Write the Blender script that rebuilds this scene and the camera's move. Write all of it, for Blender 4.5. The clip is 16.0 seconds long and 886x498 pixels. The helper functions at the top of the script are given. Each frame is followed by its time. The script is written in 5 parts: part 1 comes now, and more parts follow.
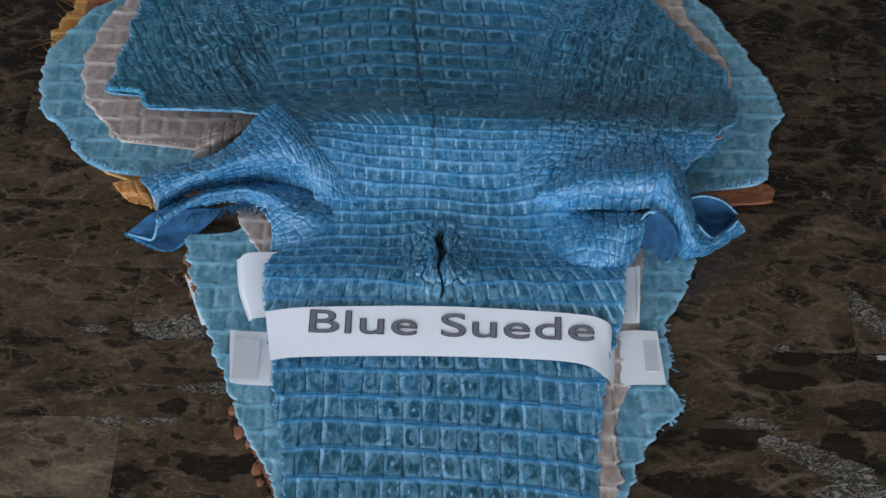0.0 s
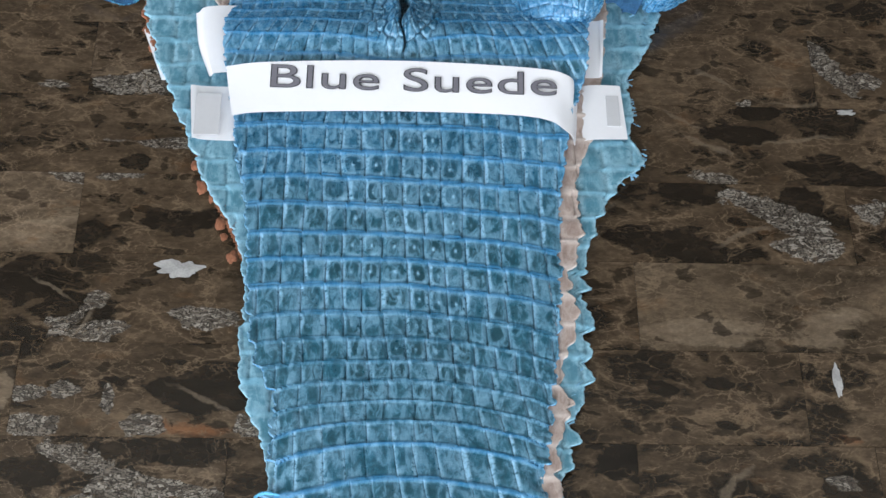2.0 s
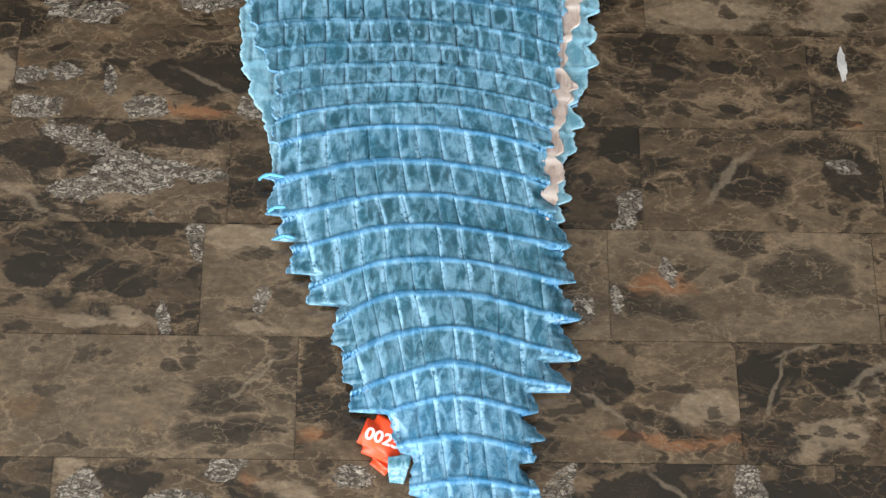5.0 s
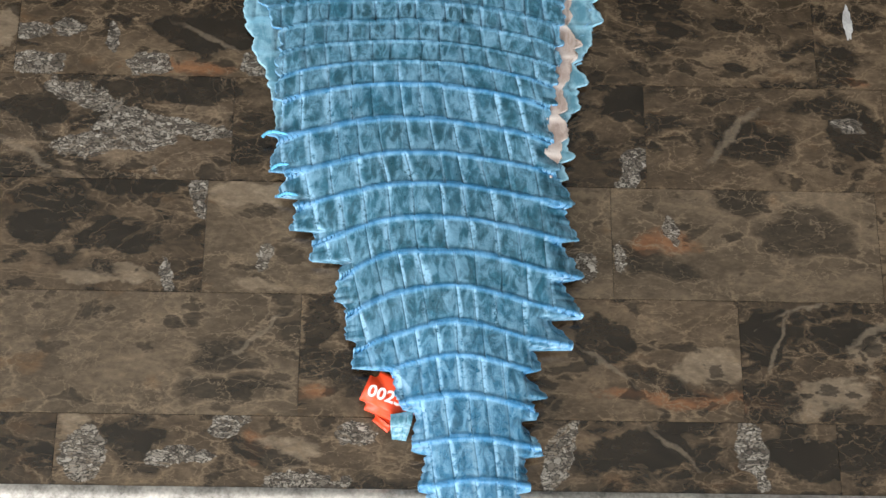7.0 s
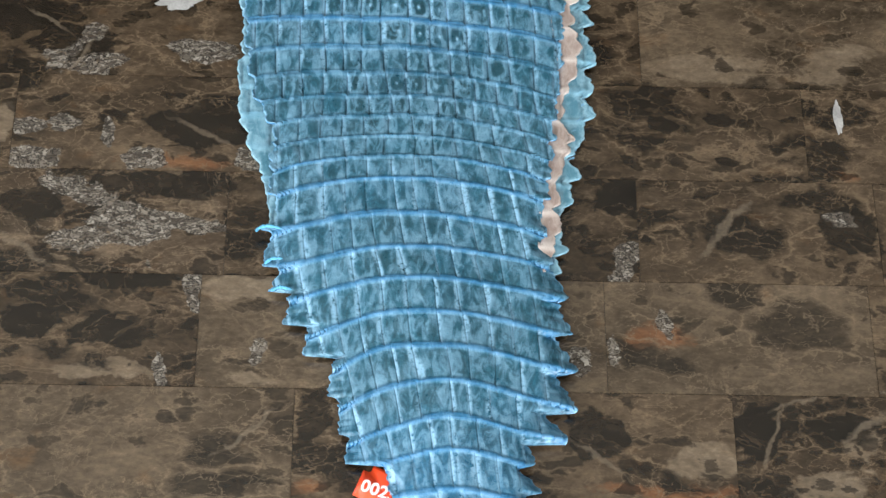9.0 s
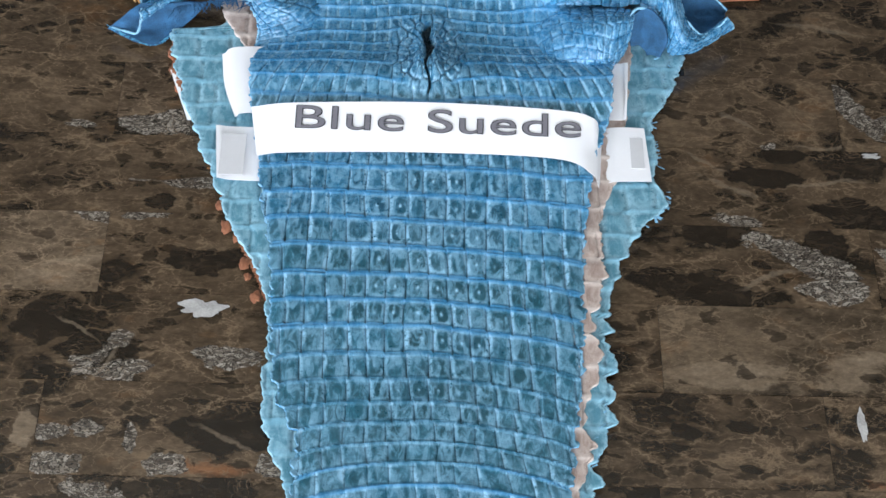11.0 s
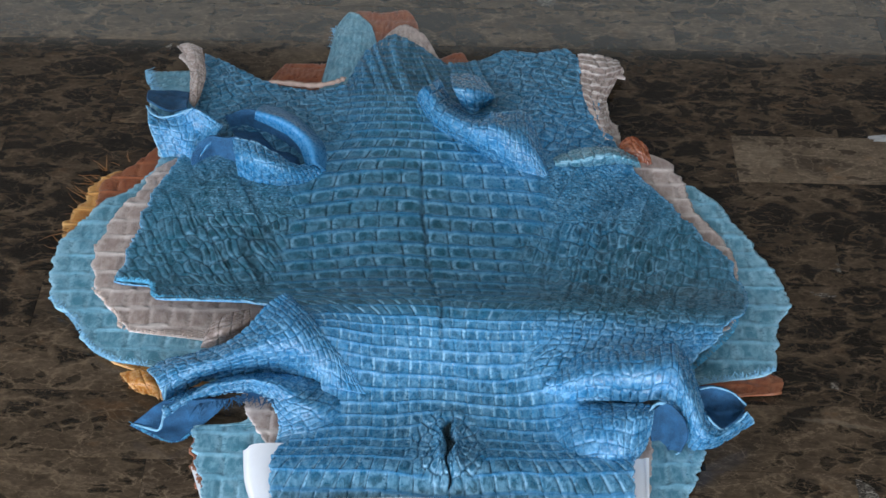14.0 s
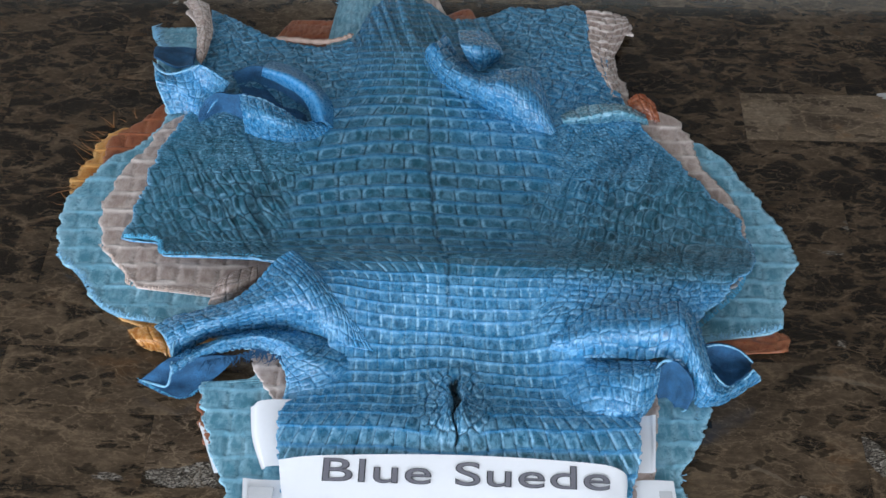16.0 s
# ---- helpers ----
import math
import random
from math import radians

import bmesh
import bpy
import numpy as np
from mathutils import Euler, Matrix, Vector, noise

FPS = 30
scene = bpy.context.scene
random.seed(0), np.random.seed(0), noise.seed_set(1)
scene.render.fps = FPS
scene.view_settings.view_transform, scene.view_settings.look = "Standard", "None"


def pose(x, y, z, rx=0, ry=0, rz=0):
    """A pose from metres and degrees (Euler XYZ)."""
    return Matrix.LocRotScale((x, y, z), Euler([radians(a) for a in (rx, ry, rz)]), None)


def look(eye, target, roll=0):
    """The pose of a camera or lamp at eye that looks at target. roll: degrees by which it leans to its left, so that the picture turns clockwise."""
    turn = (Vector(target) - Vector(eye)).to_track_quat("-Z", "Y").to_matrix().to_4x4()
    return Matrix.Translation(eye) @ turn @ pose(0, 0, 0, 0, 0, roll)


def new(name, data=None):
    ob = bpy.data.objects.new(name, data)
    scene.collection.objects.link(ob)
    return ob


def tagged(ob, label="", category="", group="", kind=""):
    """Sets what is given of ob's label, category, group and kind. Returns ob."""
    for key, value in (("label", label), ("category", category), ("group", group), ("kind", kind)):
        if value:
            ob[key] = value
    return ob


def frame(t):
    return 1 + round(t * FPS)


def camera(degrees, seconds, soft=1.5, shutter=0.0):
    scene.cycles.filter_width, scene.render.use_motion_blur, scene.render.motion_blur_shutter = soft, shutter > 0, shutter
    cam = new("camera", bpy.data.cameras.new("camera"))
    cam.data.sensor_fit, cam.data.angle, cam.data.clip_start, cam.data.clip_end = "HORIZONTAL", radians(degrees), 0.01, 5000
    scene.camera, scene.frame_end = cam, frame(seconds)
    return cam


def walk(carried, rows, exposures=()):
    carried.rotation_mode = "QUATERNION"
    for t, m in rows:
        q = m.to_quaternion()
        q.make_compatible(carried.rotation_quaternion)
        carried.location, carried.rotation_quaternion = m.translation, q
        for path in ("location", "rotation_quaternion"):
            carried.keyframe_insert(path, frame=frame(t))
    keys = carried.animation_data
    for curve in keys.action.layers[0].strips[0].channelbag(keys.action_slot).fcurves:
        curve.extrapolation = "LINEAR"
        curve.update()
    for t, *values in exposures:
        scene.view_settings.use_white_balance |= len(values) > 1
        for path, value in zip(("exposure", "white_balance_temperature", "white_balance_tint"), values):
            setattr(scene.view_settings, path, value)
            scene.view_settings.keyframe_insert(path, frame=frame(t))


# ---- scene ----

# The camera stands still above the near end of the counter and tilts along the hides.
TOP = 0.90                      # height of the countertop
EYE = (0.0, 0.0, TOP + 1.018)
cam = camera(29.69, 16.0, soft=1.5)
ROWS = [  # seconds, yaw, pitch, roll
    (0, -0.16, -47.31, 1.25), (0.5, -0.41, -49.41, 1.52), (1, -0.41, -51.14, 1.56), (1.5, -0.72, -53.00, 1.79),
    (2, -2.75, -55.64, 3.23), (2.5, -3.48, -57.30, 3.87), (3, -2.64, -58.13, 3.19), (3.5, -2.85, -59.56, 3.44),
    (4, -3.11, -62.03, 3.66), (4.5, -3.56, -64.40, 4.08), (5, -4.05, -66.46, 4.55), (5.2, -4.20, -67.20, 4.72),
    (5.6, -4.25, -67.85, 4.80), (7.3, -4.07, -67.91, 4.80), (7.5, -4.07, -67.91, 4.80), (8, -4.47, -67.93, 5.11),
    (8.2, -4.42, -67.92, 5.09), (9.2, -3.80, -63.5, 4.45),
    (10.3, -3.09, -58.33, 3.77), (10.5, -2.86, -57.38, 3.54), (11, -1.23, -54.27, 2.35), (11.5, -1.19, -51.78, 2.25),
    (12, -1.04, -50.24, 2.10), (12.5, -0.84, -47.59, 1.89), (13, -0.76, -44.87, 1.79), (13.5, -0.66, -42.91, 1.63),
    (14, 0.38, -40.79, 0.96), (14.5, 0.46, -40.11, 1.07), (15, 0.44, -40.85, 1.03), (15.5, 0.46, -41.35, 0.93),
    (16, 0.68, -42.26, 0.85),
]
EXPOSURES = [(0, -1.18, 5450, 10), (1.5, -0.72, 5550, 10), (2.0, -0.4, 5800, 10), (2.5, 0.0, 5980, 10), (3.0, 0.15, 6100, 10), (3.5, 0.27, 6150, 10), (5.0, 0.08, 6150, 10), (7.5, -0.17, 6080, 10), (8.2, -0.17, 6080, 10),
             (10.5, 0.06, 5980, 10), (11.0, -0.22, 5800, 10), (12.5, -0.82, 5500, 10), (14.5, -0.48, 5550, 10), (16, -0.55, 5550, 10)]
walk(cam, [(t, pose(*EYE, 0, 0, yaw) @ pose(0, 0, 0, 90 + pitch) @ pose(0, 0, 0, 0, 0, roll)) for t, yaw, pitch, roll in ROWS], EXPOSURES)

# ---------------------------------------------------------------- light
world = bpy.data.worlds.new("sky")
scene.world = world
world.use_nodes = True
wn = world.node_tree.nodes
sky = wn.new("ShaderNodeTexSky")
sky.sky_type, sky.sun_disc, sky.sun_elevation, sky.sun_rotation = "NISHITA", False, radians(40), radians(200)
world.node_tree.links.new(sky.outputs[0], wn["Background"].inputs[0])
wn["Background"].inputs[1].default_value = 0.12


def area_light(name, at, target, w, h, watts, colour):
    data = bpy.data.lights.new(name, "AREA")
    data.shape, data.size, data.size_y, data.energy, data.color = "RECTANGLE", w, h, watts, colour
    ob = new(name, data)
    ob.matrix_world = look(at, target)
    return ob


area_light("window_daylight", (-2.3, -0.35, 1.75), (0, -0.35, 1.65), 1.7, 1.3, 78, (1.0, 0.97, 0.93))
area_light("window_daylight", (0.3, -2.2, 1.75), (0.3, 0, 1.65), 1.9, 1.3, 152, (1.0, 0.97, 0.93))


# ---------------------------------------------------------------- materials
class Nodes:
    """Short hand for a material's node tree."""

    def __init__(self, name):
        self.mat = bpy.data.materials.new(name)
        self.mat.use_nodes = True
        self.tree = self.mat.node_tree
        self.bsdf = self.tree.nodes["Principled BSDF"]

    def add(self, kind, **values):
        n = self.tree.nodes.new("ShaderNode" + kind)
        for k, v in values.items():
            n.inputs[k].default_value = v
        return n

    def link(self, a, b):
        self.tree.links.new(a, b)

    def mix(self, fac, a, b, blend="MIX"):
        n = self.tree.nodes.new("ShaderNodeMix")
        n.data_type, n.blend_type = "RGBA", blend
        for sock, v in ((n.inputs[0], fac), (n.inputs[6], a), (n.inputs[7], b)):
            if isinstance(v, (int, float)):
                sock.default_value = v
            elif isinstance(v, tuple):
                sock.default_value = (*v[:3], 1)
            else:
                self.link(v, sock)
        return n.outputs[2]

    def math(self, op, a, b=0.0):
        n = self.tree.nodes.new("ShaderNodeMath")
        n.operation = op
        for sock, v in ((n.inputs[0], a), (n.inputs[1], b)):
            if isinstance(v, (int, float)):
                sock.default_value = v
            else:
                self.link(v, sock)
        return n.outputs[0]

    def ramp(self, fac, *stops):
        n = self.tree.nodes.new("ShaderNodeValToRGB")
        e = n.color_ramp.elements
        while len(e) < len(stops):
            e.new(0.5)
        for el, (pos, c) in zip(e, stops):
            el.position = pos
            el.color = (*c, 1) if isinstance(c, tuple) else (c, c, c, 1)
        self.link(fac, n.inputs[0])
        return n.outputs[0]

    def noise(self, scale, detail=4.0, rough=0.55, vec=None, warp=0.0):
        n = self.add("TexNoise", Scale=scale, Detail=detail, Roughness=rough, Distortion=warp)
        if vec is not None:
            self.link(vec, n.inputs["Vector"])
        return n.outputs["Fac"]

    def bump(self, height, strength, distance):
        n = self.add("Bump", Strength=strength, Distance=distance)
        self.link(height, n.inputs["Height"])
        self.link(n.outputs[0], self.bsdf.inputs["Normal"])

    def set(self, **values):
        for k, v in values.items():
            sock = self.bsdf.inputs[k.replace("_", " ")]
            if isinstance(v, (int, float)):
                sock.default_value = v
            elif isinstance(v, tuple):
                sock.default_value = (*v, 1)
            else:
                self.link(v, sock)
        return self.mat


def hide_material(name, deep, mid, ridge, pale, rough=0.28, streak=0.85, bright=None):
    """Dyed reptile leather. Its colour attribute carries: r row ridge, g pale rim of a scale, b dark heart of a scale,
    a crack, crease or slit with its shade put into the colour.
    """
    m = Nodes(name)
    att = m.tree.nodes.new("ShaderNodeAttribute")
    att.attribute_name = "pigment_and_shade"
    sep = m.tree.nodes.new("ShaderNodeSeparateColor")
    m.link(att.outputs["Color"], sep.inputs[0])
    co = m.tree.nodes.new("ShaderNodeTexCoord").outputs["Object"]
    big = m.noise(13, 3, 0.5, co)
    blot = m.noise(95, 5, 0.65, co, 0.4)
    speck = m.noise(330, 4, 0.65, co)
    fine = m.noise(1100, 3, 0.6, co)
    # share of brighter blue: real colour change plus painted window light
    dye_and_light = m.tree.nodes.new("ShaderNodeAttribute")
    dye_and_light.attribute_name = "dye_and_light"
    heart_c, ground = deep, mid
    if bright:
        heart_c = m.mix(dye_and_light.outputs["Fac"], deep, tuple(0.45 * c for c in bright))
        ground = m.mix(dye_and_light.outputs["Fac"], mid, bright)
    base = m.mix(m.ramp(big, (0.35, 0.0), (0.65, 0.4)), ground, heart_c)
    base = m.mix(m.math("MULTIPLY", m.ramp(blot, (0.44, 0.0), (0.64, 1.0)), 0.35 * streak), base, pale)
    # worn pale smears that run along the animal
    stretch = m.tree.nodes.new("ShaderNodeMapping")
    stretch.inputs["Scale"].default_value = (1.0, 0.45, 1.0)
    m.link(co, stretch.inputs["Vector"])
    smear = m.noise(175, 5, 0.62, stretch.outputs[0], 0.7)
    patch = m.ramp(smear, (0.47, 0.0), (0.60, 1.0))
    if bright:
        # the tail is worn more than the belly
        along = m.tree.nodes.new("ShaderNodeSeparateXYZ")
        m.link(co, along.inputs[0])
        patch = m.math("MULTIPLY", patch, m.ramp(m.math("SUBTRACT", along.outputs[1], 0.5), (0.35, 1.0), (0.55, 0.25)))
    base = m.mix(m.math("MULTIPLY", m.ramp(smear, (0.38, 0.55), (0.46, 0.0)), streak), base, heart_c)
    base = m.mix(m.math("MULTIPLY", sep.outputs[2], m.ramp(smear, (0.44, 1.0), (0.60, 0.15))), base, heart_c)
    base = m.mix(m.math("MULTIPLY", patch, 0.38 * streak), base, pale)
    worn = m.math("MULTIPLY", sep.outputs[1], m.ramp(speck, (0.37, 0.0), (0.52, 1.0)))
    base = m.mix(m.math("MULTIPLY", worn, streak), base, pale)
    base = m.mix(m.math("MULTIPLY", sep.outputs[0], m.ramp(speck, (0.2, 0.95), (0.8, 0.65))), base, ridge)
    # cracks, creases and the slit go near black: painted shade
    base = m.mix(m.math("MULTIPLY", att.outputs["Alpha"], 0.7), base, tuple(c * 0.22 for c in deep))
    base = m.mix(m.math("MULTIPLY", m.ramp(fine, (0.35, 1.0), (0.6, 0.0)), 0.12), base, tuple(c * 0.6 for c in deep))
    m.bump(m.math("ADD", m.math("MULTIPLY", speck, 0.6), m.math("MULTIPLY", fine, 0.4)), 0.4, 0.0012)
    gloss = m.math("SUBTRACT", m.ramp(speck, (0.2, rough - 0.06), (0.8, rough + 0.16)), m.math("MULTIPLY", dye_and_light.outputs["Fac"], 0.08))
    return m.set(Base_Color=base, Roughness=gloss, Specular_IOR_Level=0.6)


def plain(name, colour, rough, spots=0.12, scale=60.0, bump=0.1, dist=0.0008, **more):
    m = Nodes(name)
    co = m.tree.nodes.new("ShaderNodeTexCoord").outputs["Object"]
    n1, n2 = m.noise(scale, 4, 0.6, co), m.noise(scale * 9, 3, 0.6, co)
    v = m.math("ADD", m.math("MULTIPLY", n1, 0.65), m.math("MULTIPLY", n2, 0.35))
    base = m.mix(m.ramp(v, (0.3, 0.0), (0.7, 1.0)), tuple(c * (1 - spots) for c in colour), tuple(min(1, c * (1 + spots)) for c in colour))
    m.bump(v, bump, dist)
    return m.set(Base_Color=base, Roughness=rough, **more)


def marble(name, dark, brown, tan, lens_share, crumb_share, gloss, marks=()):
    """Brown breccia marble: clouded ground, dark lenses walled by pale veins, grey crumbs, shifted for each tile.
    marks: (kind, x, y, half length, half width, degrees) of the inclusions that lie in this tile."""
    m = Nodes(name)
    info = m.tree.nodes.new("ShaderNodeObjectInfo")
    place = m.tree.nodes.new("ShaderNodeTexCoord").outputs["Object"]
    mapn = m.tree.nodes.new("ShaderNodeMapping")
    m.link(place, mapn.inputs["Vector"])
    shift = m.tree.nodes.new("ShaderNodeCombineXYZ")
    for k, f in enumerate((37.0, 91.0, 53.0)):
        m.link(m.math("MULTIPLY", info.outputs["Random"], f), shift.inputs[k])
    m.link(shift.outputs[0], mapn.inputs["Location"])
    mapn.inputs["Scale"].default_value = (1.0, 1.75, 1.0)
    mapn.inputs["Rotation"].default_value = (0, 0, radians(9))
    co = mapn.outputs[0]
    jig = m.add("TexNoise", Scale=21.0, Detail=6.0, Roughness=0.62)
    m.link(co, jig.inputs["Vector"])
    bent = m.tree.nodes.new("ShaderNodeVectorMath")
    bent.operation = "MULTIPLY_ADD"
    m.link(jig.outputs["Color"], bent.inputs[0])
    bent.inputs[1].default_value = (0.06, 0.06, 0.06)
    m.link(co, bent.inputs[2])

    # borders of the inclusions wander
    wander = m.add("TexNoise", Scale=34.0, Detail=4.0, Roughness=0.6)
    m.link(place, wander.inputs["Vector"])
    centred = m.tree.nodes.new("ShaderNodeVectorMath")
    centred.operation = "SUBTRACT"
    m.link(wander.outputs["Color"], centred.inputs[0])
    centred.inputs[1].default_value = (0.5, 0.5, 0.5)
    warped = m.tree.nodes.new("ShaderNodeVectorMath")
    warped.operation = "MULTIPLY_ADD"
    m.link(centred.outputs[0], warped.inputs[0])
    warped.inputs[1].default_value = (0.022, 0.022, 0.0)
    m.link(place, warped.inputs[2])

    def broken(scale):
        """Distance to the wall of a lump of stone, and a number for each lump."""
        lump, wall = m.add("TexVoronoi", Scale=scale), m.add("TexVoronoi", Scale=scale)
        wall.feature = "DISTANCE_TO_EDGE"
        for n in (lump, wall):
            m.link(bent.outputs[0], n.inputs["Vector"])
        tone = m.tree.nodes.new("ShaderNodeSeparateColor")
        m.link(lump.outputs["Color"], tone.inputs[0])
        return wall.outputs["Distance"], tone.outputs[0]

    def inclusion(kind, rough, a, b):
        """Mask of the marks of one kind, with ragged borders."""
        field = None
        for _, x, y, rx, ry, turn in [k for k in marks if k[0] == kind]:
            n = m.tree.nodes.new("ShaderNodeMapping")
            n.vector_type = "TEXTURE"
            n.inputs["Location"].default_value, n.inputs["Rotation"].default_value, n.inputs["Scale"].default_value = (x, y, 0), (0, 0, radians(turn)), (rx, ry, 1)
            m.link(warped.outputs[0], n.inputs["Vector"])
            far = m.tree.nodes.new("ShaderNodeVectorMath")
            far.operation = "LENGTH"
            m.link(n.outputs[0], far.inputs[0])
            field = far.outputs["Value"] if field is None else m.math("MINIMUM", field, far.outputs["Value"])
        if field is None:
            return None
        return m.ramp(m.math("ADD", m.math("MULTIPLY", field, 0.5), m.math("MULTIPLY", m.math("SUBTRACT", rough, 0.5), 1.25)), (a * 0.5, 1.0), (b * 0.5, 0.0))

    cloud = m.noise(9, 8, 0.62, co, 0.35)
    cloud2 = m.noise(48, 8, 0.72, co, 0.25)
    mid = m.noise(26, 6, 0.66, co, 0.3)
    ragged = m.math("ADD", m.math("MULTIPLY", mid, 0.65), m.math("MULTIPLY", cloud2, 0.35))
    v = m.math("ADD", m.math("MULTIPLY", cloud, 0.55), m.math("MULTIPLY", cloud2, 0.45))
    base = m.ramp(v, (0.39, tuple(c * 0.55 for c in brown)), (0.49, brown), (0.58, tuple(0.5 * (c + d) for c, d in zip(brown, tan))), (0.68, tan))
    # rust-coloured stains
    rust_tone = (brown[0] * 2.0, brown[1] * 1.45, brown[2] * 0.9)
    base = m.mix(m.ramp(m.noise(21, 5, 0.6, co), (0.60, 0.0), (0.72, 0.4)), base, rust_tone)
    spot = inclusion("rust", cloud2, 0.45, 1.1)
    if spot:
        base = m.mix(m.math("MULTIPLY", spot, 0.6), base, (0.20, 0.085, 0.034))
    spot = inclusion("pale", mid, 0.75, 1.0)
    if spot:
        base = m.mix(m.math("MULTIPLY", spot, 0.75), base, m.ramp(cloud2, (0.35, (0.12, 0.088, 0.056)), (0.65, (0.215, 0.165, 0.112))))
    # dark lenses walled by paler veins, large and small
    night = m.ramp(cloud2, (0.35, tuple(c * 0.7 for c in dark)), (0.7, tuple(c * 1.7 for c in dark)))
    for scale, share, strong in ((19.0, lens_share, 0.9), (62.0, lens_share * 0.7, 0.75)):
        wall, tone = broken(scale)
        body = m.math("MULTIPLY", m.ramp(wall, (0.05, 0.0), (0.16, 1.0)), m.ramp(tone, (0.98 - share, 0.0), (1.0 - share, 1.0)))
        base = m.mix(m.math("MULTIPLY", body, strong), base, night)
        line = m.math("MULTIPLY", m.ramp(wall, (0.0, 1.0), (0.012, 0.45), (0.034, 0.0)), m.ramp(mid, (0.40, 0.0), (0.54, 0.85)))
        base = m.mix(line, base, tuple(min(1, c * 1.15) for c in tan))
    spot = inclusion("lens", ragged, 1.02, 1.14)
    if spot:
        base = m.mix(m.math("MULTIPLY", spot, 0.9), base, night)
    # grey crumbs in a dark ground
    edge, grey = broken(250.0)
    crumbs = m.ramp(grey, (0.1, (0.07, 0.058, 0.046)), (0.6, (0.19, 0.165, 0.135)), (1.0, (0.30, 0.27, 0.23)))
    crumbs = m.mix(m.ramp(edge, (0.03, 1.0), (0.12, 0.0)), crumbs, dark)
    zone = m.ramp(m.noise(8.5, 4, 0.55, co, 0.4), (0.665 - 0.05 * crumb_share, 0.0), (0.675 - 0.05 * crumb_share, 0.85))
    spot = inclusion("crumb", ragged, 1.06, 1.12)
    if spot:
        zone = m.math("MAXIMUM", zone, m.math("MULTIPLY", spot, 0.92))
    base = m.mix(zone, base, crumbs)
    # broad veins of pale calcite
    spot = inclusion("vein", cloud2, 0.5, 1.1)
    if spot:
        base = m.mix(m.math("MULTIPLY", spot, 0.42), base, (0.20, 0.157, 0.11))
    # hair veins
    vein = m.noise(9, 5, 0.6, co, 1.4)
    hair = m.ramp(m.math("ABSOLUTE", m.math("SUBTRACT", vein, 0.5)), (0.0, 1.0), (0.007, 0.0))
    base = m.mix(m.math("MULTIPLY", hair, m.ramp(cloud, (0.42, 0.0), (0.6, 0.4))), base, tuple(min(1, c * 1.6) for c in tan))
    grain = m.noise(170, 5, 0.7, co)
    base = m.mix(1.0, base, m.ramp(grain, (0.30, 0.72), (0.52, 1.0), (0.72, 1.28)), "MULTIPLY")
    m.bump(cloud2, 0.06, 0.001)
    return m.set(Base_Color=base, Roughness=m.ramp(cloud2, (0.3, gloss), (0.8, gloss + 0.12)), Specular_IOR_Level=0.5)


M_TOP = hide_material("blue_leather", (0.010, 0.055, 0.076), (0.025, 0.133, 0.206), (0.050, 0.238, 0.52), (0.29, 0.52, 0.71), streak=0.95, bright=(0.053, 0.255, 0.53))
M_LIGHT = hide_material("pale_blue_leather", (0.066, 0.195, 0.258), (0.092, 0.245, 0.338), (0.30, 0.58, 0.76), (0.38, 0.60, 0.72))
M_BEIGE = hide_material("beige_leather", (0.25, 0.18, 0.152), (0.405, 0.315, 0.275), (0.88, 0.80, 0.75), (0.60, 0.51, 0.46))
M_RUST = hide_material("rust_leather", (0.13, 0.032, 0.012), (0.26, 0.068, 0.025), (0.36, 0.12, 0.05), (0.32, 0.14, 0.07))
M_OCHRE = hide_material("ochre_leather", (0.34, 0.12, 0.02), (0.52, 0.21, 0.035), (0.66, 0.36, 0.10), (0.62, 0.38, 0.14))
M_SUEDE = plain("blue_suede_back", (0.030, 0.105, 0.225), 0.9, 0.45, 110, 1.0, 0.003)
M_FRAY = plain("frayed_blue_edge", (0.115, 0.38, 0.60), 0.85, 0.2, 300)
M_FRAY_BEIGE = plain("frayed_beige_edge", (0.6, 0.47, 0.40), 0.85, 0.2, 300)
M_FRAY_RUST = plain("frayed_rust_edge", (0.22, 0.085, 0.04), 0.85, 0.2, 300)
M_EDGE = plain("raw_leather_edge", (0.22, 0.44, 0.63), 0.7, 0.3, 300)
M_ROLL = plain("tan_rolled_edge", (0.40, 0.285, 0.23), 0.7, 0.2, 200)
M_PAPER = plain("white_paper", (0.83, 0.83, 0.86), 0.7, 0.02, 30, 0.12, 0.001)
M_TAPE = plain("clear_tape", (0.60, 0.60, 0.62), 0.25, 0.04, 30, 0.1)
M_INK = plain("grey_ink", (0.16, 0.155, 0.18), 0.7, 0.1, 300)
M_INK_EDGE = plain("dark_ink_outline", (0.02, 0.02, 0.024), 0.7, 0.1, 300)
M_TAG = plain("orange_plastic", (0.80, 0.065, 0.012), 0.38, 0.05, 40, 0.05)
M_TAG_INK = plain("white_tag_print", (0.85, 0.82, 0.8), 0.6, 0.05)
M_WALL = plain("white_paint", (0.78, 0.80, 0.76), 0.6, 0.03, 8, 0.1)
M_BOARD = plain("off_white_board", (0.55, 0.57, 0.53), 0.5, 0.03, 8, 0.1)
M_GREY = plain("dark_grey_paint", (0.05, 0.05, 0.05), 0.7, 0.1, 6, 0.1)
M_FLOOR = plain("floor_boards", (0.16, 0.11, 0.07), 0.5, 0.25, 5, 0.1)
M_CABINET = plain("cabinet_wood", (0.12, 0.07, 0.045), 0.45, 0.25, 12, 0.1)
M_GROUT = plain("dark_grout", (0.035, 0.03, 0.026), 0.8, 0.2, 100, 0.2)
